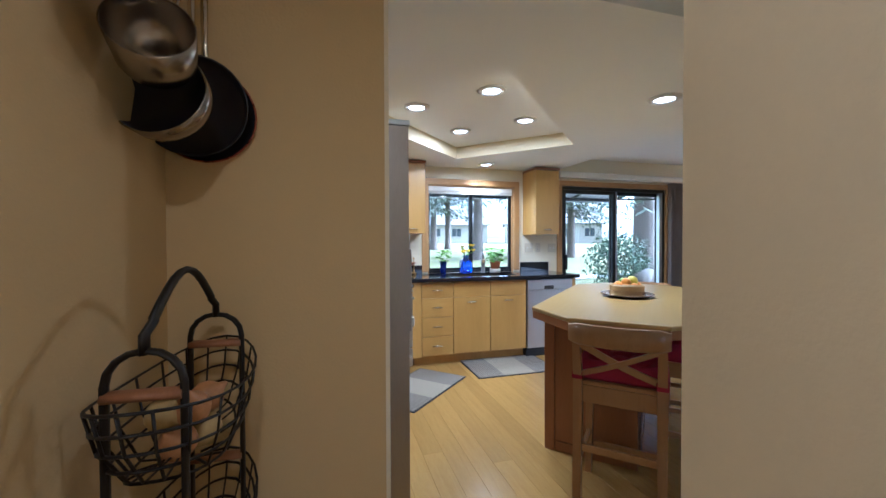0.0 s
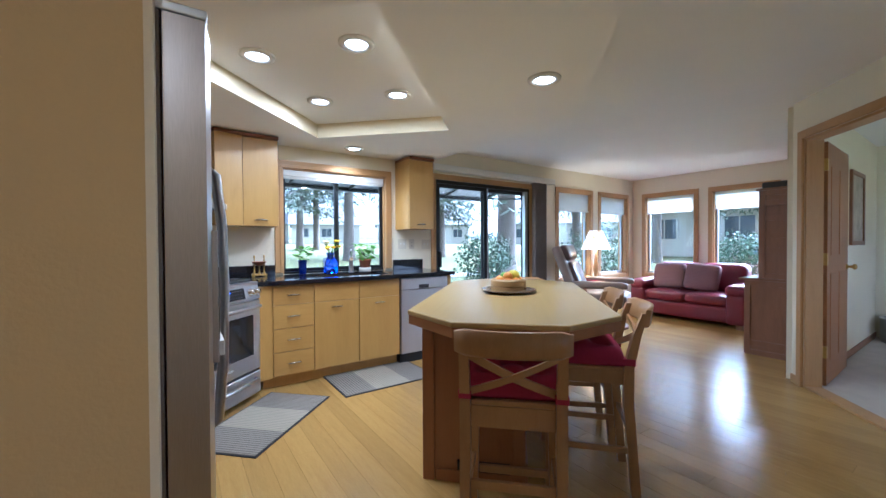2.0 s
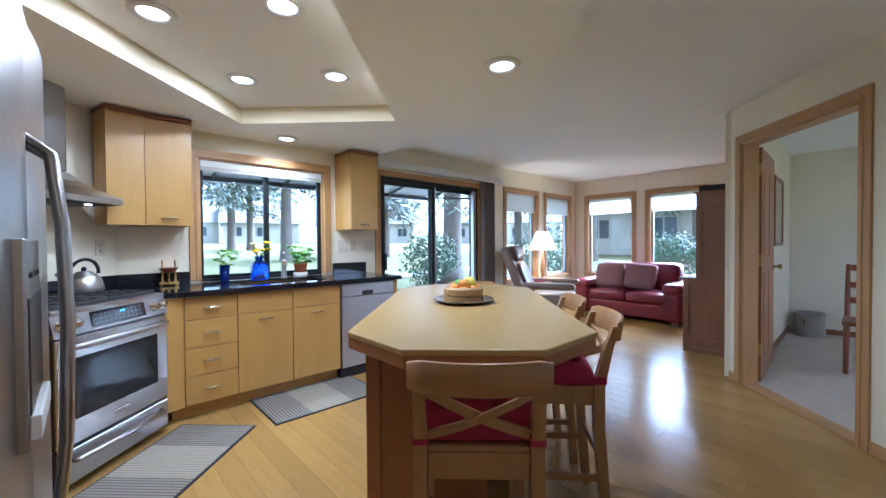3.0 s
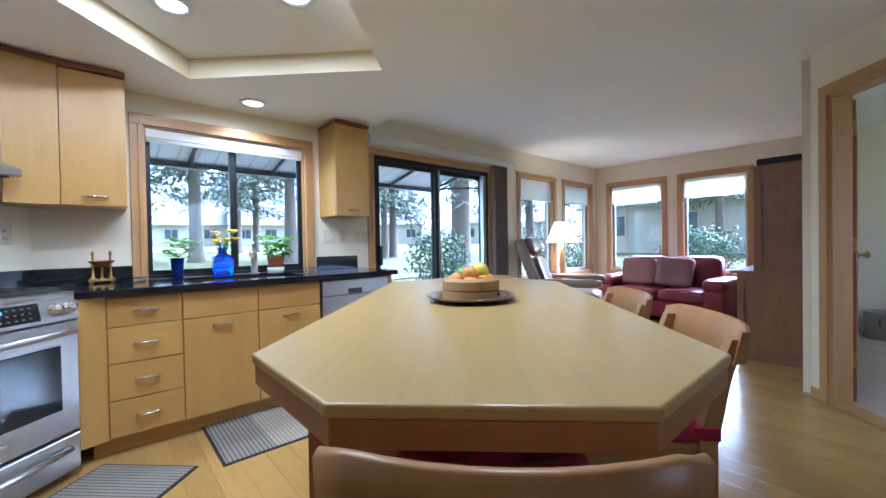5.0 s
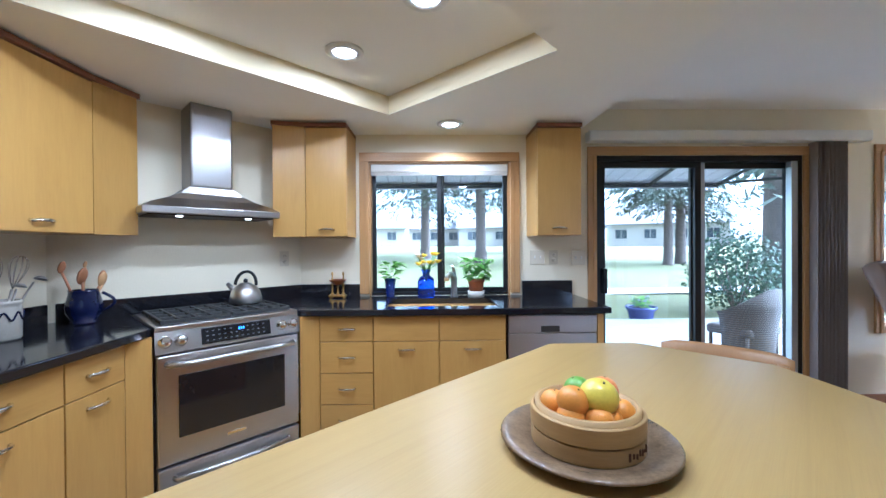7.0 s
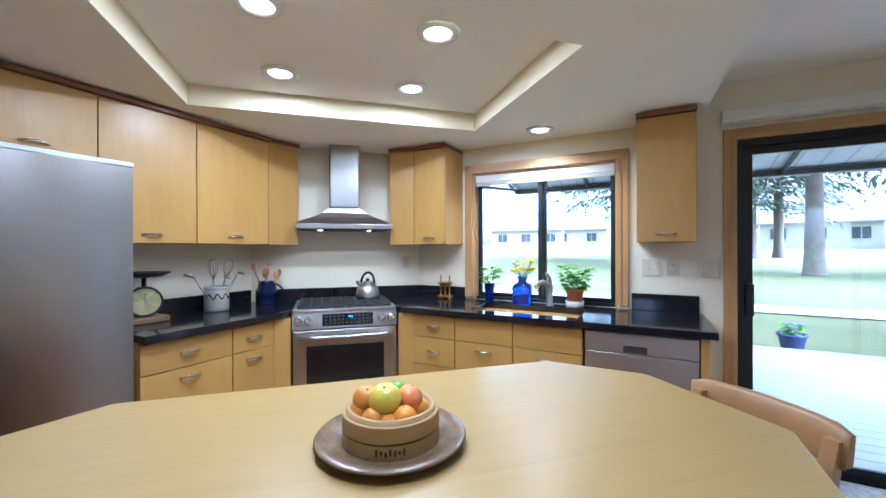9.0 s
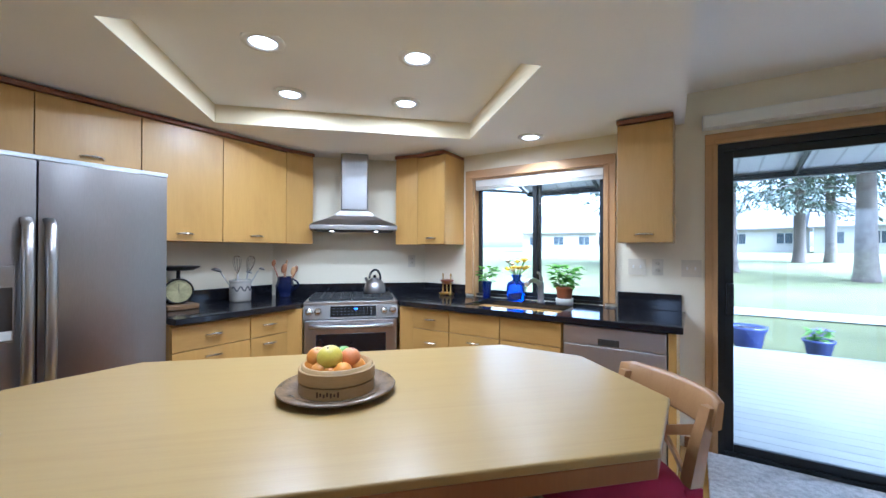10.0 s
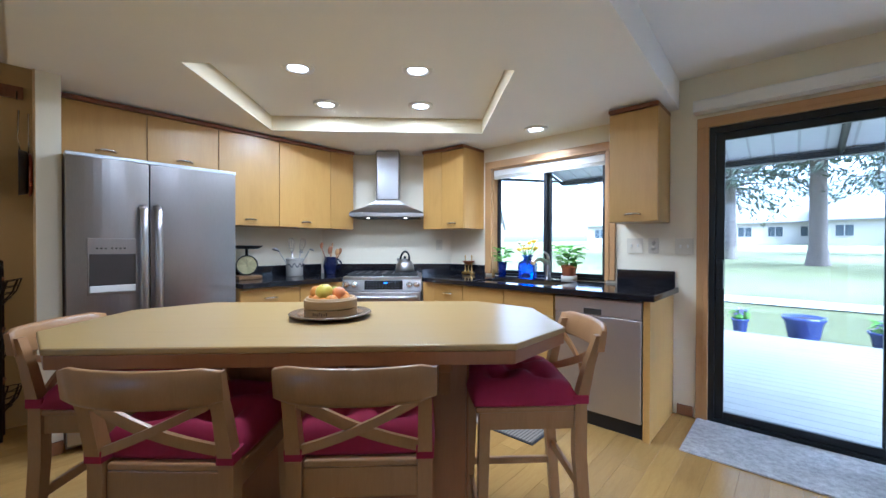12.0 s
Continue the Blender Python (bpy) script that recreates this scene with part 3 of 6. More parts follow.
base_cabinet(pose(FX, 3.14, 0, 0, 0, 90), 0.35, [("drawer", 0.0, 0.29, 0.705, 0.865, "mid"), ("door", 0.0, 0.29, 0.105, 0.705, "top")])
b = bmesh.new()
box(b, 2.295, 2.335, 4.09, WY - 0.002, 0.0, 0.873, 0.002)
single("end_panel", b, MAPLE, "honey maple end panel beside the dishwasher", "cabinet panel")


for pts in ([(0.400, 4.060), (0.512, 4.098), (0.512, 4.125), (0.400, 4.090)], [(-0.182, 3.432), (-0.122, 3.520), (-0.150, 3.545), (-0.212, 3.455)]):
    single("filler_panel", prism(bmesh.new(), pts, 0.10, 0.873), MAPLE, "narrow honey maple filler beside the range", "cabinet panel", group="range fillers")


def upper_cabinet(m, w, z0, z1, fronts, depth=0.31, label="honey maple wall cabinet under a red-brown crown"):
    cab = thing("wall_cabinet", m, label, "kitchen cabinet", "wall cabinets")
    c = bmesh.new()
    box(c, 0, w, 0, depth, z0, z1)
    part("body", c, MAPLE, cab)
    for a, b in fronts:
        front(cab, "door", a, b, z0, z1 - 0.004, handle="low")
    c = bmesh.new()
    box(c, -0.002, w + 0.002, -0.035, depth, z1, z1 + 0.028, 0.004)
    part("crown", c, CROWN, cab, "red-brown crown strip")
    return cab


UX, UY, UZ0, UZ1 = -0.50, 4.40, 1.382, 2.158
upper_cabinet(pose(UX, 1.686, 0, 0, 0, 90), 0.444, 1.80, UZ1, [(0, 0.444)], label="short honey maple cabinet above the refrigerator")
upper_cabinet(pose(UX, 2.13, 0, 0, 0, 90), 0.47, 1.80, UZ1, [(0, 0.47)], label="short honey maple cabinet above the refrigerator")
upper_cabinet(pose(UX, 2.60, 0, 0, 0, 90), 0.50, UZ0, UZ1, [(0, 0.50)])
upper_cabinet(pose(UX, 3.10, 0, 0, 0, 90), 0.525, UZ0, UZ1, [(0, 0.525)])
upper_cabinet(pose(1.985, UY, 0), 0.321, UZ0, UZ1, [(0, 0.321)])
upper_cabinet(pose(0.337, UY, 0), 0.291, UZ0, UZ1, [(0, 0.291)])


def wing(pts, label):
    """The angled end of a run of wall cabinets, next to the hood."""
    cab = thing("wall_cabinet_end", Matrix(), label, "kitchen cabinet", "wall cabinets")
    part("body", prism(bmesh.new(), pts, UZ0, UZ1), MAPLE, cab)
    cx, cy = sum(p[0] for p in pts) / len(pts), sum(p[1] for p in pts) / len(pts)
    part("crown", prism(bmesh.new(), [(cx + (p[0] - cx) * 1.06, cy + (p[1] - cy) * 1.06) for p in pts], UZ1, UZ1 + 0.028), CROWN, cab, "red-brown crown strip")


wing([(0.336, UY - 0.02), (0.336, WY - 0.002), (0.237, WY - 0.002), (0.067, 4.55), (0.127, 4.335)], "angled honey maple cabinet end beside the hood")
wing([(UX + 0.02, 3.626), (-0.44, 3.865), (-0.63, 3.85), (LX + 0.002, 3.675), (LX + 0.002, 3.626)], "angled honey maple cabinet end beside the hood")

# ---- worktop ----
CT0, CT1 = 0.875, 0.915
RU0, RU1 = 2.773 - 0.365, 2.773 + 0.365
ct = thing("countertop", Matrix(), "polished black granite worktop with a low splashback", "countertop")
c = bmesh.new()
ra, rb = uv(RU1 + 0.003, 2.60), uv(RU1 + 0.003, 3.19)
SX0, SX1, SYA, SYB = 0.93, 1.66, 4.17, 4.55
slab(c, [ra[:2], (0.47, 4.045), (SX0, 4.045), (SX0, WY - 0.001), (0.20, WY - 0.001), rb[:2]], CT0, CT1, 0.006)
part("top", c, GRANITE, ct)
c = bmesh.new()
slab(c, [(SX1, 4.045), (2.367, 4.045), (2.367, WY - 0.001), (SX1, WY - 0.001)], CT0, CT1, 0.006)
box(c, SX0, SX1, 4.046, SYA, CT0, CT1)
box(c, SX0, SX1, SYB, WY - 0.001, CT0, CT1)
box(c, WIN[0] + 0.013, WIN[1] - 0.013, WY, WY + 0.034, CT0, CT1)
part("top", c, GRANITE, ct)
c = bmesh.new()
ra, rb = uv(RU0 - 0.003, 2.60), uv(RU0 - 0.003, 3.19)
slab(c, [(LX + 0.001, 2.65), (-0.135, 2.65), (-0.135, 3.47), ra[:2], rb[:2], (LX + 0.001, 3.70)], CT0, CT1, 0.006)
part("top", c, GRANITE, ct)
c = bmesh.new()
box(c, 0.19, 0.655, WY - 0.022, WY - 0.001, CT1, CT1 + 0.10, 0.003)
part("splashback", c, GRANITE, ct)
c = bmesh.new()
box(c, 1.945, 2.345, WY - 0.022, WY - 0.001, CT1, CT1 + 0.115, 0.003)
part("splashback", c, GRANITE, ct)
c = bmesh.new()
box(c, LX + 0.001, LX + 0.022, 2.65, 3.70, CT1, CT1 + 0.10, 0.003)
part("splashback", c, GRANITE, ct)
c = bmesh.new()
box(c, 2.777 - 0.69, 2.777 + 0.69, V0 - 0.022, V0 - 0.001, CT1, CT1 + 0.10, 0.003)
o = part("splashback", c, GRANITE, ct)
o.matrix_basis = ROT

# sink and tap
sk = thing("sink", pose(0, 0, 0), "undermounted double-bowl stainless sink in the granite worktop", "sink")


def bowl(x0, x1, y0, y1, z0, z1):
    c = bmesh.new()
    ring = lambda x0, x1, y0, y1, z, r: [(cx + r * math.cos(a), cy + r * math.sin(a), z) for cx, cy, s in ((x1 - r, y1 - r, 0), (x0 + r, y1 - r, 1), (x0 + r, y0 + r, 2), (x1 - r, y0 + r, 3)) for a in [math.pi / 2 * (s + k / 5) for k in range(6)]]
    loft(c, [ring(x0 - 0.03, x1 + 0.03, y0 - 0.03, y1 + 0.03, z1, 0.05), ring(x0, x1, y0, y1, z1, 0.07), ring(x0 + 0.005, x1 - 0.005, y0 + 0.005, y1 - 0.005, z0 + 0.03, 0.07), ring(x0 + 0.03, x1 - 0.03, y0 + 0.03, y1 - 0.03, z0, 0.06)], caps=False)
    c.faces.new([v for v in c.verts][-24:])
    return c


part("bowl", bowl(0.96, 1.34, 4.19, 4.53, 0.70, 0.872), STEEL, sk)
part("bowl", bowl(1.385, 1.63, 4.22, 4.53, 0.72, 0.872), STEEL, sk)
tp = thing("kitchen_tap", pose(1.395, 4.60, CT1), "brushed steel single-lever kitchen tap beside the sink", "tap")
part("column", lathe(bmesh.new(), [(0, 0), (0.03, 0), (0.03, 0.01), (0.024, 0.02), (0.023, 0.10), (0.026, 0.14), (0.02, 0.17), (0, 0.175)], 20), STEEL_V, tp)
c = bmesh.new()
tube(c, [(0, 0, 0.12), (-0.01, -0.03, 0.165), (-0.03, -0.08, 0.185), (-0.05, -0.13, 0.175), (-0.06, -0.16, 0.15)], [0.02, 0.019, 0.018, 0.018, 0.02], 12)
part("spout", c, STEEL, tp)
c = bmesh.new()
tube(c, [(0, 0, 0.17), (0.0, 0.01, 0.2), (-0.005, -0.005, 0.225), (-0.015, -0.04, 0.245)], [0.018, 0.014, 0.01, 0.008], 10)
part("lever", c, STEEL, tp)

# ---- island ----
isl = thing("kitchen_island", ROT, "long eight-sided bamboo-topped island with brown panelled base", "kitchen island")
IU0, IU1, IV0, IV1, IC = 1.82, 3.688, 0.113, 1.033, 0.24
poly = [(IU0 + IC, IV0), (IU1 - IC, IV0), (IU1, IV0 + IC), (IU1, IV1 - IC), (IU1 - IC, IV1), (IU0 + IC, IV1), (IU0, IV1 - IC), (IU0, IV0 + IC)]
part("top", slab(bmesh.new(), poly, 0.893, 0.914, 0.005), TOPWOOD, isl, "pale satin bamboo top")
low = [(x + (0.004 if x < 2.7 else -0.004), y + (0.004 if y < 0.6 else -0.004)) for x, y in poly]
part("under_edge", slab(bmesh.new(), low, 0.85, 0.8925, 0.003), PANEL, isl, "brown wooden edge band under the top")
BU0, BU1, BV0, BV1 = 2.30, 3.335, 0.50, 1.02
c = bmesh.new()
box(c, BU0, BU1, BV0, BV1, 0.0, 0.866, 0.003)
part("base", c, PANEL, isl)
for q in ((BU0 - 0.012, BU0 - 0.001, BV0, BV0 + 0.06), (BU0 - 0.012, BU0 - 0.001, BV1 - 0.06, BV1), (BU1 + 0.001, BU1 + 0.012, BV0, BV0 + 0.06), (BU1 + 0.001, BU1 + 0.012, BV1 - 0.06, BV1)):
    c = bmesh.new()
    box(c, *q, 0.0, 0.866, 0.002)
    part("corner_stile", c, PANEL, isl)
c = bmesh.new()
box(c, BU0 + 0.04, BU1 - 0.04, BV0 - 0.012, BV0 - 0.001, 0.0, 0.10, 0.002)
box(c, BU0 - 0.012, BU0 - 0.001, BV0 + 0.07, BV1 - 0.07, 0.0, 0.06, 0.002)
part("plinth", c, PANEL, isl)
c = bmesh.new()
box(c, BU0 - 0.016, BU0 - 0.002, BV0 + 0.075, BV1 - 0.18, 0.065, 0.115, 0.002)
part("vent_grille", c, BLACKM, isl, "black vent grille")
for u in (2.42, 2.83, 3.243):
    c = bmesh.new()
    prism(c, [(0, 0), (0.26, 0), (0.26, -0.04), (0.16, -0.07), (0.08, -0.14), (0.04, -0.24), (0, -0.24)], -0.022, 0.022)
    bmesh.ops.transform(c, matrix=Matrix.Translation((u, BV0 - 0.002, 0.866)) @ Matrix(((0, 0, 1, 0), (-1, 0, 0, 0), (0, 1, 0, 0), (0, 0, 0, 1))), verts=c.verts)
    part("corbel", c, PANEL, isl, "curved wooden bracket")

# ---- range and hood ----
RM = ROT @ pose(2.773, 2.555, 0) @ Matrix.Diagonal((0.957, 1, 1, 1))
rg = thing("kitchen_range", RM, "stainless steel slide-in gas range with black oven window", "range")
c = bmesh.new()
box(c, -0.372, 0.372, 0.045, 0.60, 0.02, 0.895)
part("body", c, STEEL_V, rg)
c = bmesh.new()
box(c, -0.378, 0.378, 0.02, 0.60, 0.896, 0.922, 0.006)
part("cooktop", c, STEEL, rg)
c = bmesh.new()
loft(c, [[(x, 0.0, 0.79), (x, 0.06, 0.79), (x, 0.06, 0.915), (x, 0.045, 0.92), (x, 0.03, 0.915)] for x in (-0.378, 0.378)], smooth=False)
part("control_panel", c, STEEL, rg)
tilt = pose(0, 0.014, 0.845, -12, 0, 0)
c = bmesh.new()
box(c, -0.17, 0.20, -0.006, 0.004, -0.042, 0.042, 0.003)
o = part("display", c, BLACKGL, rg, "black glass control display")
o.matrix_basis = tilt
KEYM = plain("pale_key_print", (0.16, 0.16, 0.16), 0.5)
for i in range(11):
    for j in range(3):
        if i in (5, 6) and j == 2:
            continue
        c = bmesh.new()
        x, z = -0.150 + 0.030 * i, -0.026 + 0.024 * j
        box(c, x + 0.002, x + 0.013, -0.0068, -0.0058, z, z + 0.004)
        part("key", c, KEYM, rg).matrix_basis = tilt
c = bmesh.new()
for i in range(3):
    box(c, 0.018 + 0.012 * i, 0.025 + 0.012 * i, -0.0072, -0.0058, 0.012, 0.024)
o = part("clock_digits", c, glow("blue_digits", (0.1, 0.25, 1.0), 0.6), rg, "blue lit clock")
o.matrix_basis = tilt
for x in (-0.335, -0.265, 0.265, 0.335):
    c = bmesh.new()
    lathe(c, [(0, 0), (0.031, 0), (0.031, 0.007), (0.025, 0.011), (0.024, 0.034), (0.019, 0.039), (0, 0.039)], 20)
    o = part("knob", c, CHROME, rg, "chrome burner knob")
    o.matrix_basis = Matrix.Translation((x, 0.012, 0.845)) @ pose(0, 0, 0, 78, 0, 0)
c = bmesh.new()
box(c, -0.372, 0.372, 0.0, 0.044, 0.235, 0.780, 0.008)
door = part("oven_door", c, STEEL, rg)
c = bmesh.new()
box(c, -0.28, 0.28, -0.006, 0.003, 0.36, 0.672, 0.004)
part("oven_window", c, BLACKGL, door, "black glass oven window")
for z, w, nm in ((0.735, 0.66, door), ):
    c = bmesh.new()
    tube(c, [(-0.33, 0.0, z), (-0.325, -0.035, z), (-0.2, -0.05, z), (0, -0.054, z), (0.2, -0.05, z), (0.325, -0.035, z), (0.33, 0.0, z)], 0.014, 10)
    part("handle", c, STEEL, door, "curved steel bar handle")
c = bmesh.new()
box(c, -0.05, 0.05, -0.004, 0.001, 0.295, 0.312, 0.002)
part("badge", c, CHROME, door)
c = bmesh.new()
box(c, -0.372, 0.372, 0.0, 0.044, 0.045, 0.222, 0.008)
dr = part("drawer", c, STEEL, rg)
c = bmesh.new()
tube(c, [(-0.30, 0.0, 0.165), (-0.295, -0.03, 0.165), (0, -0.048, 0.165), (0.295, -0.03, 0.165), (0.30, 0.0, 0.165)], 0.013, 10)
part("handle", c, STEEL, dr, "curved steel bar handle")
for s in (-1, 1):
    c = bmesh.new()
    x0, x1 = (s * 0.004, s * 0.345) if s > 0 else (-0.345, -0.004)
    for y in (0.06, 0.17, 0.29, 0.41, 0.53):
        box(c, x0, x1, y, y + 0.014, 0.924, 0.944, 0.002)
    for k in range(5):
        xx = x0 + (x1 - x0 - 0.014) * k / 4
        box(c, xx, xx + 0.014, 0.06, 0.544, 0.930, 0.946, 0.002)
    part("grate", c, IRON, rg, "black cast iron grate")
    for y in (0.17, 0.42):
        part("burner", cyl(bmesh.new(), s * 0.175, y, 0.921, 0.934, 0.045, 18), BLACKM, rg)

HOODGLOW = glow("hood_lamp_lens", (1.0, 0.85, 0.55), 0.9)
hd = thing("range_hood", ROT @ pose(2.785, 2.866, 0), "stainless chimney range hood with two lit lamps", "range hood")
c = bmesh.new()
box(c, -0.373, 0.373, 0.0, 0.332, 1.505, 1.545, 0.004)
part("rim", c, STEEL, hd)
c = bmesh.new()
prof = [(0.373, 0.0, 1.545), (0.33, 0.035, 1.57), (0.25, 0.07, 1.60), (0.18, 0.095, 1.635), (0.124, 0.11, 1.68)]
loft(c, [[(-w, y, z), (w, y, z), (w, 0.332, z), (-w, 0.332, z)] for w, y, z in prof], smooth=False)
part("canopy", c, STEEL, hd)
c = bmesh.new()
box(c, -0.119, 0.119, 0.115, 0.332, 1.68, LOW - 0.001, 0.012)
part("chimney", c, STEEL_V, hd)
c = bmesh.new()
box(c, -0.34, 0.34, 0.03, 0.33, 1.497, 1.504)
part("filter_panel", c, BLACKM, hd)
for x in (-0.19, 0.19):
    part("hood_lamp", cyl(bmesh.new(), x, 0.06, 1.490, 1.4965, 0.018, 16), HOODGLOW, hd, "small lit lamp")

# ---- refrigerator and dishwasher ----
fr = thing("refrigerator", pose(-0.165, 1.680, 0, 0, 0, 90) @ Matrix.Diagonal((0.973, 1, 0.987, 1)), "stainless side-by-side refrigerator with ice dispenser", "refrigerator")
c = bmesh.new()
box(c, 0.0, 0.93, 0.0, 0.62, 0.01, 1.75, 0.004)
part("body", c, plain("grey_casing", (0.20, 0.165, 0.14), 0.45, 0.2), fr, "grey side casing")
c = bmesh.new()
box(c, 0.0, 0.93, -0.09, 0.02, 1.752, 1.775, 0.004)
part("top_cap", c, SILVER, fr)
FS = brushed("fridge_steel", (0.36, 0.335, 0.325), 0.32, (40, 40, 1))


def fridge_door(x0, x1):
    c = bmesh.new()
    n = 10
    sec = lambda z: [(x0, -0.004, z), (x1, -0.004, z)] + [(x1 + (x0 - x1) * k / n, -0.075 - 0.03 * math.sin(math.pi * (0.1 + 0.8 * k / n)), z) for k in range(n + 1)]
    loft(c, [sec(0.06), sec(1.75)], smooth=False)
    return c


fl = part("freezer_door", fridge_door(0.002, 0.396), FS, fr)
frd = part("fridge_door", fridge_door(0.404, 0.928), FS, fr)
for x, d in ((0.362, fl), (0.438, frd)):
    c = bmesh.new()
    tube(c, [(x, -0.09, 1.48), (x, -0.13, 1.45), (x, -0.145, 1.30), (x, -0.15, 1.10), (x, -0.145, 0.85), (x, -0.13, 0.68), (x, -0.09, 0.65)], [0.022] * 7, 10, 0.55)
    part("handle", c, STEEL, d, "bowed steel bar handle")
c = bmesh.new()
box(c, 0.09, 0.33, -0.112, -0.085, 0.93, 1.27, 0.004)
ds = part("dispenser", c, FS, fl)
# Flat plate; its dark colour stands in for the depth of the recess.
c = bmesh.new()
box(c, 0.10, 0.32, -0.1145, -0.110, 0.985, 1.175, 0.002)
part("dispenser_recess", c, plain("dark_recess_plate", (0.06, 0.052, 0.048), 0.35, 0.4), ds)
c = bmesh.new()
box(c, 0.10, 0.32, -0.125, -0.110, 0.945, 0.985, 0.003)
part("drip_tray", c, WHITEP, ds, "pale drip tray")
for x in (0.13, 0.15, 0.17, 0.20, 0.22, 0.24, 0.26):
    c = bmesh.new()
    box(c, x, x + 0.01, -0.1155, -0.111, 1.205, 1.214)
    part("button", c, SLOT, ds)

dwm = thing("dishwasher", pose(1.715, 4.085, 0), "stainless dishwasher under the granite worktop", "dishwasher")
c = bmesh.new()
box(c, 0.0, 0.575, 0.03, 0.58, 0.0, 0.866)
part("body", c, BLACKM, dwm)
c = bmesh.new()
box(c, 0.003, 0.572, 0.0, 0.029, 0.10, 0.745, 0.004)
DWS = brushed("dishwasher_steel", (0.52, 0.49, 0.46), 0.42, (40, 40, 1))
part("door", c, DWS, dwm)
c = bmesh.new()
box(c, 0.003, 0.572, -0.004, 0.029, 0.75, 0.862, 0.004)
cp = part("control_strip", c, DWS, dwm)
# No hollow is cut: a dark plate stands in for the grip's depth.
c = bmesh.new()
box(c, 0.21, 0.33, -0.0055, 0.001, 0.755, 0.795, 0.002)
part("pocket_handle", c, SLOT, cp, "dark plate standing in for the recessed grip")

# ---- stools ----


def bar_stool():
    """Faces +y; the back stands at y = 0."""
    st = thing("bar_stool", Matrix(), "wooden bar stool with crossed back and tufted crimson cushion", "bar stool", "stools round the island")
    for s in (-1, 1):
        c = bmesh.new()
        x = s * 0.175
        sec = lambda y, z, w, d: [(x - w, y - d, z), (x + w, y - d, z), (x + w, y + d, z), (x - w, y + d, z)]
        loft(c, [sec(-0.035, 0.0, 0.017, 0.020), sec(0.0, 0.45, 0.020, 0.022), sec(0.0, 0.63, 0.020, 0.022), sec(-0.035, 0.78, 0.018, 0.017), sec(-0.07, 0.885, 0.016, 0.013)], smooth=False)
        part("back_leg", c, STOOLW, st)
        c = bmesh.new()
        sec2 = lambda y, z, w: [(s * (0.17 + (0.6 - z) * 0.02) - w, y - w, z), (s * (0.17 + (0.6 - z) * 0.02) + w, y - w, z), (s * (0.17 + (0.6 - z) * 0.02) + w, y + w, z), (s * (0.17 + (0.6 - z) * 0.02) - w, y + w, z)]
        loft(c, [sec2(0.365, 0.0, 0.016), sec2(0.35, 0.61, 0.021)], smooth=False)
        part("front_leg", c, STOOLW, st)
        for z in (0.22, ):
            c = bmesh.new()
            box(c, s * 0.178 - 0.009, s * 0.178 + 0.009, -0.005, 0.35, z, z + 0.03, 0.003)
            part("side_stretcher", c, STOOLW, st)
        c = bmesh.new()
        box(c, s * 0.172 - 0.01, s * 0.172 + 0.01, 0.02, 0.335, 0.545, 0.612, 0.002)
        part("side_rail", c, STOOLW, st)
    for y, z0, z1, nm in ((0.355, 0.15, 0.185, "front_stretcher"), (-0.012, 0.30, 0.335, "back_stretcher"), (0.355, 0.545, 0.612, "front_rail"), (-0.0, 0.53, 0.612, "back_rail")):
        c = bmesh.new()
        box(c, -0.155, 0.155, y - 0.009, y + 0.009, z0, z1, 0.003)
        part(nm, c, STOOLW, st)
    c = bmesh.new()
    slab(c, [(-0.154, -0.01), (0.154, -0.01), (0.154, 0.024), (0.197, 0.024), (0.20, 0.385), (-0.20, 0.385), (-0.197, 0.024), (-0.154, 0.024)], 0.613, 0.633, 0.006)
    part("seat", c, STOOLW, st)
    c = bmesh.new()
    rings = []
    for i in range(11):
        k = i / 10
        x = -0.205 + 0.41 * k
        bow = -0.045 * (1 - (2 * k - 1) ** 2)
        e = 0.012 if i in (0, 10) else 0.0
        y = -0.055 + bow
        ring = []
        for dy, z in ((-0.012, 0.818 + e), (0.006, 0.818 + e), (0.010, 0.826), (0.004, 0.906), (-0.004, 0.918 - e), (-0.016, 0.915 - e), (-0.019, 0.832)):
            ring.append((x, y + dy + (0.795 - z) * 0.18, z))
        rings.append(ring)
    loft(c, rings)
    part("top_rail", c, STOOLW, st)
    for s in (-1, 1):
        c = bmesh.new()
        n, rings = 8, []
        for i in range(n + 1):
            k = i / n
            x, z = s * (-0.16 + 0.32 * k), 0.815 - 0.148 * k
            y = -0.055 + 0.045 * k - 0.03 * math.sin(math.pi * k) + (0.006 if s > 0 else -0.006)
            rings.append([(x - 0.004, y - 0.006, z - 0.014), (x - 0.004, y + 0.006, z - 0.014), (x + 0.004, y + 0.006, z + 0.014), (x + 0.004, y - 0.006, z + 0.014)])
        loft(c, rings, smooth=False)
        part("cross_slat", c, STOOLW, st)
    c = bmesh.new()
    n = 24
    top, bot = {}, {}
    tufts = [(-0.09, 0.11), (0.09, 0.11), (0.0, 0.195), (-0.09, 0.28), (0.09, 0.28)]
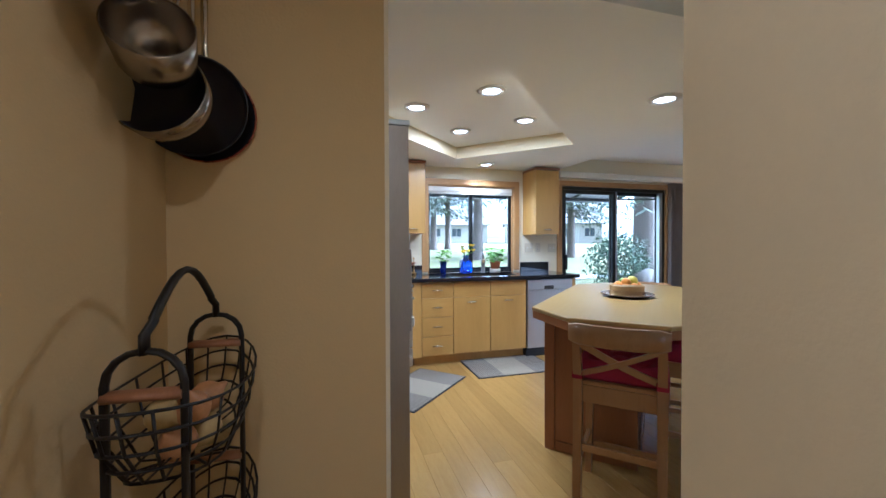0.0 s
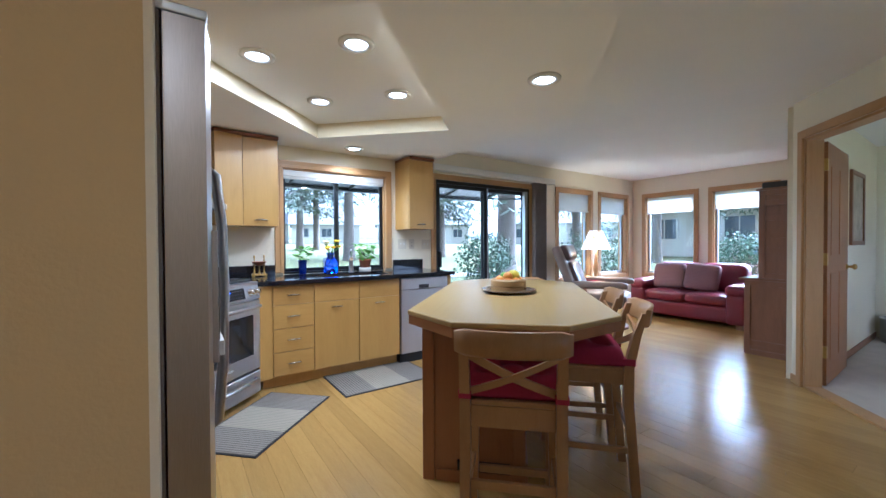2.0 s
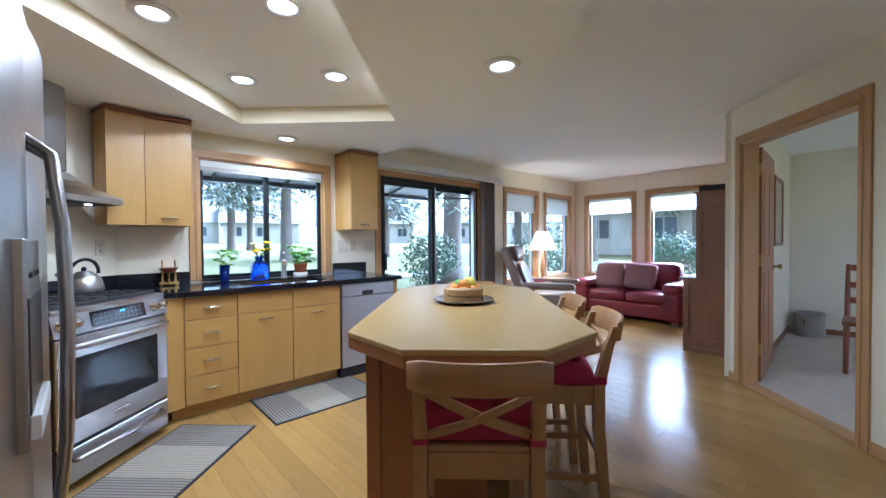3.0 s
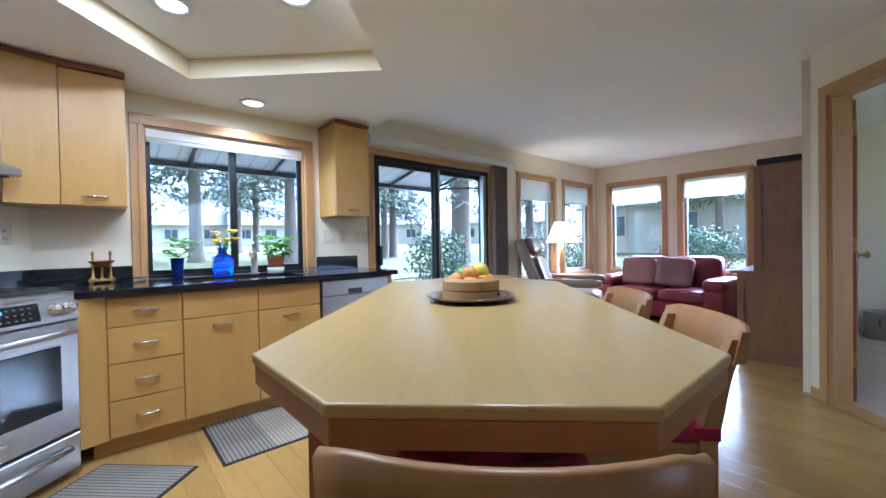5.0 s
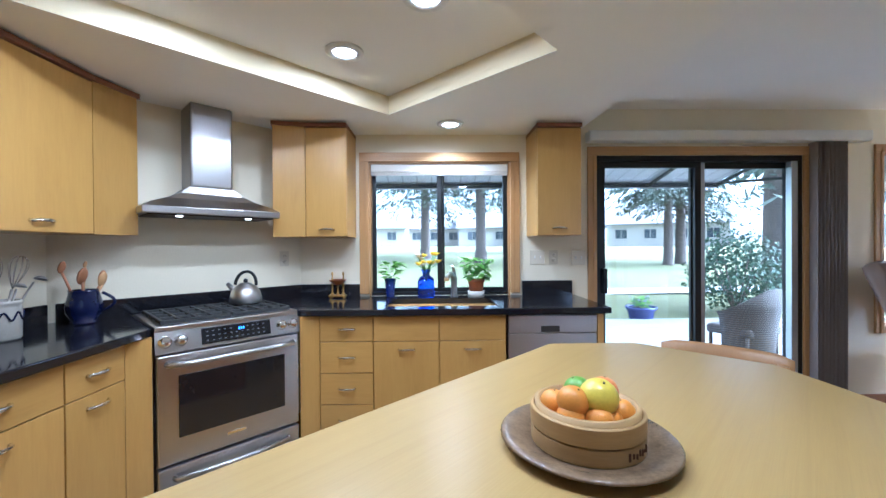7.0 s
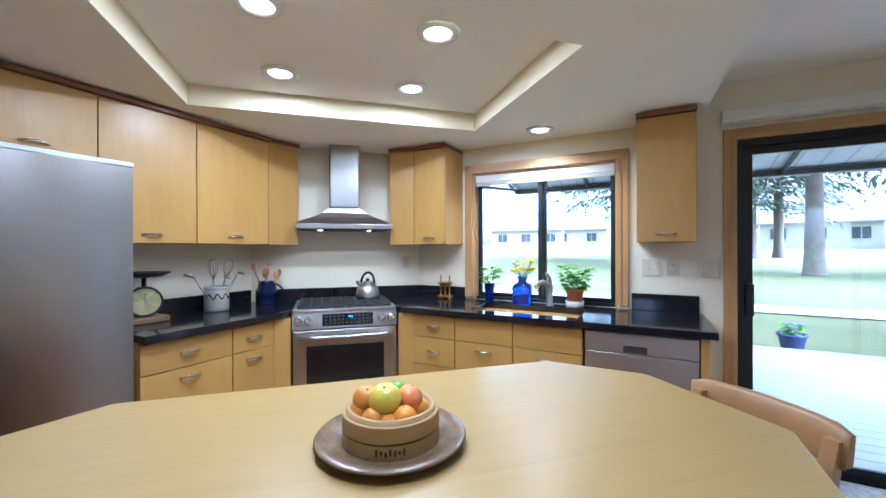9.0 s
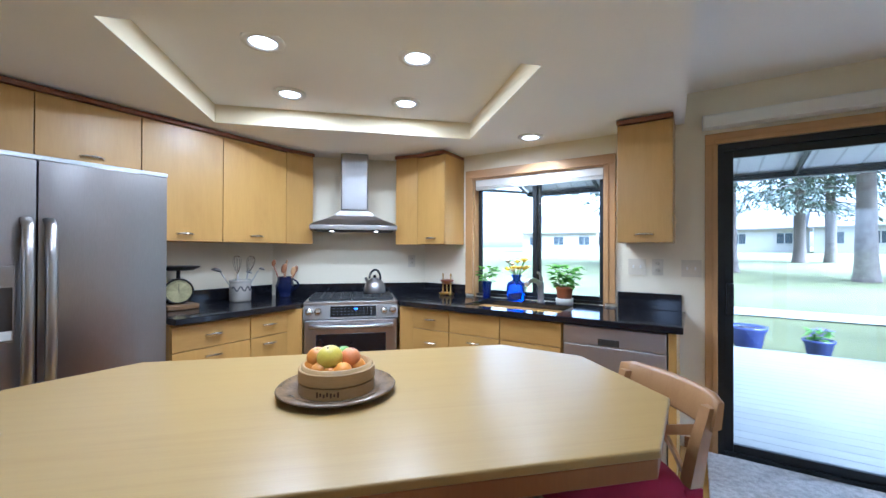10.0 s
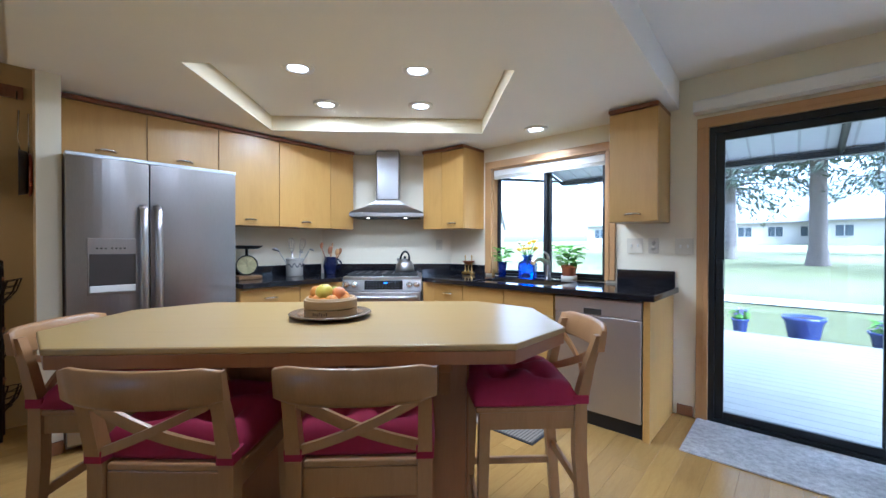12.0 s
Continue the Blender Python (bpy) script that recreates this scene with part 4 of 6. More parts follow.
    for i in range(n + 1):
        for j in range(n + 1):
            x, y = -0.205 + 0.41 * i / n, 0.005 + 0.395 * j / n
            ex, ey = abs(2 * i / n - 1), abs(2 * j / n - 1)
            edge = max(0.0, 1 - ex ** 5) * max(0.0, 1 - ey ** 5)
            h = 0.098 * edge ** 0.55
            for tx, ty in tufts:
                d2 = (x - tx) ** 2 + (y - ty) ** 2
                h -= 0.066 * math.exp(-d2 / 0.0024)
                h -= 0.016 * math.exp(-abs(abs(x - tx) - abs(y - ty)) / 0.009) * math.exp(-d2 / 0.005)
            shrink = 1 - 0.03 * (ex * ey) ** 4
            top[i, j] = c.verts.new((x * shrink, 0.2 + (y - 0.2) * shrink, 0.650 + h + 0.004 * noise.noise((x * 18, y * 18, 3))))
            bot[i, j] = c.verts.new((x * shrink * 0.97, 0.2 + (y - 0.2) * shrink * 0.97, 0.636))
    for i in range(n):
        for j in range(n):
            c.faces.new((top[i, j], top[i + 1, j], top[i + 1, j + 1], top[i, j + 1])).smooth = True
            c.faces.new((bot[i, j], bot[i, j + 1], bot[i + 1, j + 1], bot[i + 1, j]))
    rim = [(i, 0) for i in range(n)] + [(n, j) for j in range(n)] + [(i, n) for i in range(n, 0, -1)] + [(0, j) for j in range(n, 0, -1)]
    for a, b in zip(rim, rim[1:] + rim[:1]):
        c.faces.new((bot[a], bot[b], top[b], top[a])).smooth = True
    cu = part("cushion", c, CUSHION, st, "tufted crimson cotton cushion")
    for s in (-1, 1):
        c = bmesh.new()
        box(c, s * 0.175 - 0.024, s * 0.175 + 0.024, -0.028, 0.03, 0.64, 0.672, 0.003)
        part("tie", c, CUSHION, cu, "crimson fabric tie")
    return st


stool = bar_stool()
stool.matrix_world = ROT @ pose(2.993, 0.01, 0)
copy_thing(stool, ROT @ pose(2.475, 0.012, 0, 0, 0, -4))
copy_thing(stool, ROT @ pose(1.80, 0.56, 0, 0, 0, -90))
copy_thing(stool, ROT @ pose(3.735, 0.515, 0, 0, 0, 90))

# ---- fruit on the island ----
PX, PY = 1.545, 2.378
PLM = plain("grey_brown_stoneware", (0.17, 0.115, 0.065), 0.24, vary=0.4, scale=25, grain=120, bumps=0.3)
pl = lathe(bmesh.new(), [(0, 0), (0.13, 0), (0.14, 0.004), (0.185, 0.016), (0.195, 0.022), (0.19, 0.027), (0.15, 0.017), (0.135, 0.012), (0, 0.011)], 40)
single("plate", pl, PLM, "round grey-brown stoneware plate on the island", "plate", pose(PX, PY, 0.9145) @ Matrix.Scale(0.86, 4))
stm = thing("bamboo_steamer", pose(PX, PY, 0.925) @ Matrix.Diagonal((0.86, 0.86, 0.77, 1)), "round bamboo steamer basket full of fruit", "basket")
BAMB = wood("bamboo_strip", (0.43, 0.28, 0.105), (0.26, 0.15, 0.05), 0.5, (1, 1, 9), 6.0, 0.6)
part("lower_band", lathe(bmesh.new(), [(0.105, 0), (0.122, 0), (0.124, 0.001), (0.124, 0.002), (0.124, 0.037), (0.124, 0.038), (0.122, 0.039), (0.105, 0.039), (0.105, 0)], 48), BAMB, stm)
part("upper_band", lathe(bmesh.new(), [(0.108, 0.043), (0.123, 0.043), (0.125, 0.044), (0.125, 0.045), (0.125, 0.083), (0.125, 0.084), (0.123, 0.086), (0.117, 0.086), (0.116, 0.084), (0.108, 0.043)], 48), BAMB, stm)
part("inner_rim", lathe(bmesh.new(), [(0.100, 0.03), (0.1145, 0.03), (0.1145, 0.097), (0.104, 0.097), (0.100, 0.03)], 36), BAMB, stm)
part("base", cyl(bmesh.new(), 0, 0, 0.004, 0.03, 0.104, 30), BAMB, stm)
c = bmesh.new()
for k in range(7):
    a = radians(-70 + 5 * k)
    box(c, 0.1225 * math.cos(a) - 0.002, 0.1225 * math.cos(a) + 0.002, 0.1225 * math.sin(a) - 0.004, 0.1225 * math.sin(a) + 0.003, 0.012 + 0.004 * (k % 2), 0.03 - 0.003 * (k % 3))
part("burnt_marks", c, plain("burnt_brown", (0.07, 0.03, 0.015), 0.7), stm, "dark branded marks")
ORANGE = plain("orange_peel", (0.70, 0.29, 0.03), 0.42, vary=0.15, scale=15, grain=260, bumps=0.4, rand=0.12)
PEACH = plain("blush_peel", (0.74, 0.27, 0.08), 0.42, vary=0.25, scale=10, grain=260, bumps=0.3)
YELG = plain("yellow_green_peel", (0.66, 0.53, 0.05), 0.35, vary=0.15, scale=12, grain=200, bumps=0.2)
LIME = plain("lime_peel", (0.16, 0.33, 0.03), 0.4, vary=0.15, scale=12, grain=200, bumps=0.3)
STEM = plain("dry_stem", (0.12, 0.10, 0.03), 0.8)
VIEW = radians(-45)


def fruit(name, x, y, z, r, mat, label, squash=0.93):
    x, y, z, r = x * 0.86, y * 0.86, 0.003 + (z - 0.012) * 0.76, r * 0.8
    prof = [(0, -r * squash)] + [(r * math.sin(a), -r * squash * math.cos(a)) for a in [math.pi * k / 12 for k in range(1, 12)]] + [(r * 0.06, r * squash * 0.93), (0, r * squash * 0.9)]
    t = thing(name, pose(PX + x, PY + y, 0.914 + z, random.uniform(-25, 25), random.uniform(-25, 25), 0), label, "fruit", "fruit in the steamer")
    part("flesh", lathe(bmesh.new(), prof, 20), mat, t)
    part("stem", cyl(bmesh.new(), 0, 0, r * squash * 0.88, r * squash * 1.0, r * 0.07, 6), STEM, t)


for x, y, z, r in ((-0.055, -0.055, 0.108, 0.033), (0.0, -0.072, 0.106, 0.032), (0.065, -0.035, 0.108, 0.032), (0.06, 0.03, 0.106, 0.033), (-0.07, 0.015, 0.112, 0.034), (0.0, 0.07, 0.112, 0.034), (0.03, -0.055, 0.098, 0.03), (-0.03, 0.0, 0.10, 0.034), (0.02, 0.02, 0.10, 0.034)):
    fruit("orange", x, y, z, r, ORANGE, "small bright orange in the steamer")
fruit("orange", -0.047, -0.045, 0.142, 0.037, ORANGE, "bright orange on top of the pile")
fruit("orange", 0.047, 0.015, 0.142, 0.036, PEACH, "blushed orange on top of the pile")
fruit("apple", 0.012, -0.042, 0.150, 0.045, YELG, "yellow-green apple on top of the pile")
fruit("lime", -0.008, 0.034, 0.138, 0.034, LIME, "green lime behind the apple")

# ---- things on the worktop ----
kt = thing("kettle", pose(*uv(2.965, 2.955, 0.947)), "brushed steel kettle with black handle on the range", "kettle")
part("body", lathe(bmesh.new(), [(0, 0), (0.088, 0), (0.096, 0.008), (0.097, 0.03), (0.086, 0.075), (0.066, 0.105), (0.04, 0.122), (0.038, 0.128), (0, 0.135)], 32), STEEL, kt)
part("lid_knob", lathe(bmesh.new(), [(0, 0.13), (0.012, 0.135), (0.014, 0.15), (0.008, 0.158), (0, 0.16)], 14), BLACKM, kt)
c = bmesh.new()
tube(c, [(-0.07, 0.01, 0.07), (-0.10, 0.012, 0.10), (-0.125, 0.014, 0.125)], [0.022, 0.016, 0.013], 12)
part("spout", c, STEEL, kt)
c = bmesh.new()
tube(c, curve3(lambda k: (-0.068 * math.cos(math.pi * (0.05 + 1.0 * k)), 0, 0.105 + 0.10 * math.sin(math.pi * (0.05 + 0.92 * k))), 14), 0.010, 10)
part("handle", c, BLACKM, kt)

candle = thing("brass_ornament", pose(0.50, 4.62, CT1), "small brass and copper scale ornament beside the window", "ornament")
c = bmesh.new()
slab(c, [(-0.065, -0.03), (0.065, -0.03), (0.065, 0.03), (-0.065, 0.03)], 0.010, 0.026, 0.004)
for fx in (-0.05, 0.05):
    for fy in (-0.02, 0.02):
        cyl(c, fx, fy, 0.0, 0.011, 0.009, 10)
part("foot", c, BRASS, candle)
for s in (-1, 1):
    c = lathe(bmesh.new(), [(0, 0.026), (0.014, 0.026), (0.014, 0.034), (0.007, 0.042), (0.006, 0.10), (0.011, 0.108), (0.006, 0.116), (0.005, 0.175), (0.009, 0.183), (0.006, 0.20), (0, 0.205)], 12, s * 0.042, 0)
    part("post", c, BRASS, candle)
part("stem", lathe(bmesh.new(), [(0, 0.026), (0.016, 0.026), (0.006, 0.045), (0.005, 0.085), (0.010, 0.092), (0, 0.10)], 12), BRASS, candle)
part("pan", lathe(bmesh.new(), [(0, 0.10), (0.03, 0.104), (0.062, 0.135), (0.068, 0.142), (0.063, 0.142), (0.028, 0.110), (0, 0.106)], 24), plain("copper", (0.5, 0.2, 0.1), 0.3, 1.0), candle, "copper pan")

COBALT = solid_glass("cobalt_glass", (0.05, 0.12, 0.92))
LEAF = shade_cloth("basil_leaf", (0.20, 0.42, 0.06), 0.5)
YEL = shade_cloth("daffodil_yellow", (0.90, 0.68, 0.03), 0.4)
PALEP = plain("cream_petal", (0.80, 0.76, 0.55), 0.6, vary=0.1)
TERRA = plain("terracotta", (0.36, 0.13, 0.06), 0.8, vary=0.15)


def leaf_shape(bm, base, d, length, width, droop=0.3):
    d = Vector(d).normalized()
    side = d.cross(Vector((0, 0, 1)))
    side = side.normalized() if side.length > 0.01 else Vector((1, 0, 0))
    up = side.cross(d)
    rows = []
    for k, w in ((0, 0.05), (0.25, 0.8), (0.5, 1.0), (0.75, 0.75), (1.0, 0.05)):
        p = Vector(base) + d * length * k - Vector((0, 0, 1)) * droop * length * k * k
        rows.append([bm.verts.new(p - side * width * w * 0.5 + up * width * w * 0.15), bm.verts.new(p), bm.verts.new(p + side * width * w * 0.5 + up * width * w * 0.15)])
    for a, b in zip(rows, rows[1:]):
        for i in (0, 1):
            bm.faces.new((a[i], a[i + 1], b[i + 1], b[i])).smooth = True


def bush(n, r, h, length, seed):
    rnd = random.Random(seed)
    c = bmesh.new()
    for i in range(n):
        a, k = rnd.uniform(0, 6.28), rnd.random()
        rr = r * math.sqrt(rnd.random()) * (0.5 + 0.5 * k)
        leaf_shape(c, (rr * math.cos(a) * 0.7, rr * math.sin(a) * 0.7, h * k), (math.cos(a), math.sin(a), rnd.uniform(-0.1, 0.8)), length * rnd.uniform(0.6, 1.2), length * 0.62)
    return c


vs1 = thing("basil_vase", pose(0.90, 4.64, CT1) @ Matrix.Scale(1.2, 4), "sprig of basil in a slim cobalt glass on the sill", "vase")
part("glass", lathe(bmesh.new(), [(0, 0), (0.026, 0), (0.028, 0.004), (0.036, 0.12), (0.033, 0.12), (0.025, 0.01), (0, 0.008)], 20), COBALT, vs1)
o = part("leaves", bush(40, 0.075, 0.10, 0.065, 3), LEAF, vs1, "bright green basil leaves")
o.location = (0, 0, 0.12)
vs2 = thing("flower_vase", pose(1.18, 4.63, CT1) @ Matrix.Scale(1.2, 4), "square-shouldered cobalt vase of yellow daffodils on the sill", "vase")
c = bmesh.new()
loft(c, [[(s * w, t * w, z) for s, t in ((-1, -1), (0, -1.02), (1, -1), (1.02, 0), (1, 1), (0, 1.02), (-1, 1), (-1.02, 0))] for w, z in ((0.048, 0), (0.052, 0.006), (0.052, 0.105), (0.044, 0.125), (0.022, 0.14), (0.021, 0.155), (0.032, 0.178))])
part("glass", c, COBALT, vs2)
rnd = random.Random(5)
for i in range(11):
    a, rr = rnd.uniform(0, 6.28), rnd.uniform(0.02, 0.085)
    x, y, z = rr * math.cos(a), rr * math.sin(a) * 0.7, rnd.uniform(0.20, 0.275)
    c = bmesh.new()
    tube(c, [(0, 0, 0.10), (x * 0.3, y * 0.3, 0.18), (x, y, z)], 0.003, 5)
    sm = part("stalk", c, LEAF, vs2)
    c = bmesh.new()
    for k in range(6):
        b6 = k * 1.047 + a
        leaf_shape(c, (x, y, z), (math.cos(b6), math.sin(b6) - 0.5, 0.5), 0.036, 0.024, 0.0)
    cyl(c, x, y - 0.006, z, z + 0.020, 0.009, 8, 0.014)
    part("flower", c, YEL if i % 4 else PALEP, sm, "daffodil bloom")
bp = thing("basil_pot", pose(1.57, 4.64, CT1) @ Matrix.Scale(1.15, 4), "bushy basil in a terracotta pot on the sill", "potted plant")
part("saucer", lathe(bmesh.new(), [(0, 0), (0.055, 0), (0.058, 0.04), (0.05, 0.04), (0.048, 0.01), (0, 0.01)], 22), WHITEP, bp, "white saucer pot")
part("pot", lathe(bmesh.new(), [(0, 0.012), (0.042, 0.012), (0.054, 0.10), (0.058, 0.10), (0.058, 0.12), (0.05, 0.12), (0.046, 0.10), (0, 0.098)], 22), TERRA, bp)
o = part("leaves", bush(100, 0.13, 0.14, 0.072, 8), LEAF, bp, "bright green basil leaves")
o.location = (0, 0, 0.11)

# stoneware crock with utensils
GREYSTONE = plain("grey_stoneware", (0.34, 0.315, 0.275), 0.4, vary=0.12, scale=12, grain=150)
BLUEG = plain("cobalt_glaze", (0.006, 0.009, 0.040), 0.15, vary=0.4, scale=14, grain=80)
ck = thing("utensil_crock", pose(-0.635, 3.32, CT1), "grey stoneware crock of whisks and ladles with blue decoration", "utensil crock")
part("jar", lathe(bmesh.new(), [(0, 0), (0.072, 0), (0.078, 0.01), (0.08, 0.14), (0.076, 0.15), (0.082, 0.158), (0.080, 0.172), (0.07, 0.17), (0.068, 0.02), (0, 0.02)], 28), GREYSTONE, ck)
c = bmesh.new()
tube(c, curve3(lambda k: (0.081 * math.cos(-1.3 + 2.3 * k), 0.081 * math.sin(-1.3 + 2.3 * k), 0.105 + 0.018 * math.sin(k * 22)), 34), 0.004, 5)
part("blue_scroll", c, BLUEG, ck, "painted blue scroll")


def whisk(parent, x, y, lean, h):
    c = bmesh.new()
    top = Vector((x + lean[0], y + lean[1], h))
    base = Vector((x, y, 0.05))
    d = (top - base).normalized()
    tube(c, [base, base + d * 0.17], 0.006, 8)
    w = part("whisk_handle", c, STEEL, parent)
    c = bmesh.new()
    side = d.cross(Vector((0, 0, 1))).normalized()
    for k in range(5):
        q = Matrix.Rotation(k * math.pi / 5, 3, d) @ side
        tube(c, curve3(lambda t: base + d * (0.17 + 0.15 * math.sin(math.pi * t)) + q * 0.035 * math.sin(2 * math.pi * t) * 0.9, 15), 0.0014, 4)
    part("whisk_wires", c, CHROME, w)


whisk(ck, 0.0, 0.02, (0.02, 0.05), 0.30)
whisk(ck, 0.01, -0.02, (0.03, -0.03), 0.32)
for (x, y, lx, ly, h, r) in ((-0.01, -0.03, 0.02, -0.16, 0.24, 0.038), (0.0, 0.03, 0.02, 0.14, 0.24, 0.026), (0.02, 0.01, 0.05, 0.02, 0.22, 0.024)):
    c = bmesh.new()
    tube(c, [(x, y, 0.05), (x + lx * 0.8, y + ly * 0.8, h)], 0.004, 6)
    ld = part("ladle_handle", c, STEEL, ck)
    c = bmesh.new()
    lathe(c, [(0, -r * 0.6), (r * 0.6, -r * 0.5), (r, 0), (r * 0.94, 0), (r * 0.55, -r * 0.42), (0, -r * 0.5)], 16)
    bmesh.ops.transform(c, matrix=pose(x + lx, y + ly, h + 0.01, 160, 0, 0), verts=c.verts)
    part("ladle_bowl", c, STEEL, ld)

pt = thing("blue_pitcher", pose(-0.60, 3.70, CT1), "cobalt glazed pitcher holding wooden spoons", "pitcher")
part("jug", lathe(bmesh.new(), [(0, 0), (0.055, 0), (0.058, 0.012), (0.05, 0.018), (0.075, 0.06), (0.078, 0.10), (0.066, 0.145), (0.062, 0.17), (0.066, 0.178), (0.058, 0.176), (0.056, 0.14), (0, 0.10)], 28), BLUEG, pt)
c = bmesh.new()
tube(c, curve3(lambda k: (0.068 + 0.05 * math.sin(math.pi * k), 0.03 + 0.02 * math.sin(math.pi * k), 0.06 + 0.10 * k), 10), 0.008, 8)
part("handle", c, BLUEG, pt)
SPOONW = wood("spoon_wood", (0.34, 0.15, 0.06), (0.18, 0.07, 0.025), 0.55, (4, 4, 0.8), 6.0)
PALEW = wood("pale_spoon_wood", (0.55, 0.33, 0.14), (0.4, 0.2, 0.08), 0.55, (4, 4, 0.8), 6.0)
for x, y, lx, ly, h, r, mt in ((-0.01, -0.03, -0.02, -0.06, 0.30, 0.024, SPOONW), (0.0, 0.0, 0.0, -0.01, 0.25, 0.034, SPOONW), (0.02, 0.01, 0.05, 0.02, 0.23, 0.03, PALEW), (0.0, 0.03, 0.0, 0.08, 0.24, 0.026, SPOONW), (-0.01, 0.0, -0.01, 0.03, 0.31, 0.014, PALEW)):
    c = bmesh.new()
    tube(c, [(x, y, 0.10), (x + lx, y + ly, h - r)], 0.006, 7)
    sp = part("spoon_handle", c, mt, pt)
    c = bmesh.new()
    bmesh.ops.create_uvsphere(c, u_segments=14, v_segments=9, radius=r, matrix=pose(x + lx, y + ly, h, 0, 15, 0) @ Matrix.Diagonal((0.45, 0.8, 1.35, 1)))
    for f in c.faces:
        f.smooth = True
    part("spoon_head", c, mt, sp)

sc = thing("kitchen_scale", pose(-0.60, 2.86, CT1), "antique black kitchen scale with brass dial and tray", "kitchen scale")
c = bmesh.new()
slab(c, [(-0.08, -0.1), (0.09, -0.1), (0.11, 0.0), (0.09, 0.1), (-0.08, 0.1)], 0.0, 0.035, 0.008)
part("base", c, plain("brown_varnish", (0.16, 0.09, 0.035), 0.4), sc)
FACE = pose(0.045, -0.015, 0.125, 0, 90, -22)
c = lathe(bmesh.new(), [(0, -0.03), (0.082, -0.03), (0.088, -0.025), (0.088, 0.008), (0.082, 0.012), (0.078, 0.006), (0.078, 0.0), (0, 0.0)], 36)
dl = part("dial_case", c, BLACKM, sc)
dl.matrix_basis = FACE
c = cyl(bmesh.new(), 0, 0, 0.0005, 0.003, 0.077, 36)
for f in c.faces:
    f.smooth = False
part("dial_face", c, plain("worn_brass_dial", (0.42, 0.38, 0.20), 0.45, 0.3, vary=0.4, scale=20), dl, "worn brass dial face")
c = bmesh.new()
for k in range(24):
    a = k * math.pi / 12
    box(c, -0.0012, 0.0012, -0.0012, 0.0012, 0.0031, 0.0042)
    bmesh.ops.translate(c, verts=c.verts[-8:], vec=(0.066 * math.cos(a), 0.066 * math.sin(a), 0))
box(c, -0.05, 0.012, -0.0015, 0.0015, 0.0035, 0.005)
part("dial_marks", c, SLOT, dl, "dark dial ticks and pointer")
part("post", cyl(bmesh.new(), 0, 0, 0.19, 0.27, 0.012, 10), BLACKM, sc)
part("body", cyl(bmesh.new(), -0.02, 0, 0.03, 0.205, 0.05, 18, 0.03), BLACKM, sc)
part("tray", lathe(bmesh.new(), [(0, 0.265), (0.09, 0.268), (0.13, 0.29), (0.135, 0.296), (0.128, 0.296), (0.085, 0.276), (0, 0.274)], 30), BLACKM, sc)

# outlets and switches


def wall_plate(m, w, h, kind, label):
    t = thing("wall_plate", m, label, "switch plate")
    c = bmesh.new()
    box(c, -w / 2, w / 2, -0.007, -0.001, -h / 2, h / 2, 0.002)
    part("plate", c, CREAMP, t)
    n = 2 if kind == "switch" else 1
    for k in range(n):
        x = (k - (n - 1) / 2) * 0.046
        if kind == "switch":
            c = bmesh.new()
            box(c, x - 0.005, x + 0.005, -0.016, -0.006, -0.010, 0.012, 0.002)
            part("toggle", c, WHITEP, t)
        else:
            for z in (-0.02, 0.02):
                c = bmesh.new()
                lathe(c, [(0, 0), (0.016, 0), (0.016, 0.003), (0, 0.003)], 14)
                bmesh.ops.transform(c, matrix=pose(0, -0.0072, z, 90, 0, 0), verts=c.verts)
                sock = part("socket", c, CREAMP, t)
                for s in (-0.006, 0.006):
                    c = bmesh.new()
                    box(c, s - 0.001, s + 0.001, -0.0115, -0.010, z - 0.005, z + 0.005)
                    part("slot", c, SLOT, sock)


wall_plate(pose(2.07, WY, 1.215), 0.115, 0.115, "switch", "almond double switch plate above the worktop")
wall_plate(pose(2.20, WY, 1.215), 0.07, 0.115, "outlet", "almond outlet plate above the worktop")
wall_plate(pose(2.40, WY, 1.21), 0.115, 0.115, "switch", "almond double switch plate beside the sliding door")
wall_plate(ROT @ pose(3.33, V0, 1.222), 0.07, 0.115, "outlet", "almond outlet plate beside the hood")

# ---- rugs ----


def rug(m, w, h, label, light, name="rug"):
    t = thing(name, m, label, "rug")
    c = bmesh.new()
    box(c, 0, w, 0, h, 0.0, 0.006, 0.002)
    part("border", c, RUGB, t, "black bound edge")
    a = 0.015
    xs = [a] + list(light) + [w - a]
    for i in range(len(xs) - 1):
        c = bmesh.new()
        box(c, xs[i], xs[i + 1], a, h - a, 0.005, 0.009, 0.001)
        part("field", c, RUGL if i % 2 else RUG, t)


rug(ROT @ pose(2.305, 2.0, 0), 0.902, 0.52, "grey striped woven mat in front of the range", (0.30, 0.62))
rug(pose(0.948, 3.588, 0), 0.868, 0.61, "grey striped woven mat in front of the sink", (0.27, 0.60))
c = bmesh.new()
box(c, 2.485, 3.50, 4.13, 4.695, 0.0, 0.012, 0.004)
single("door_mat", c, GREYMAT, "fluffy grey mat inside the sliding door", "door mat")

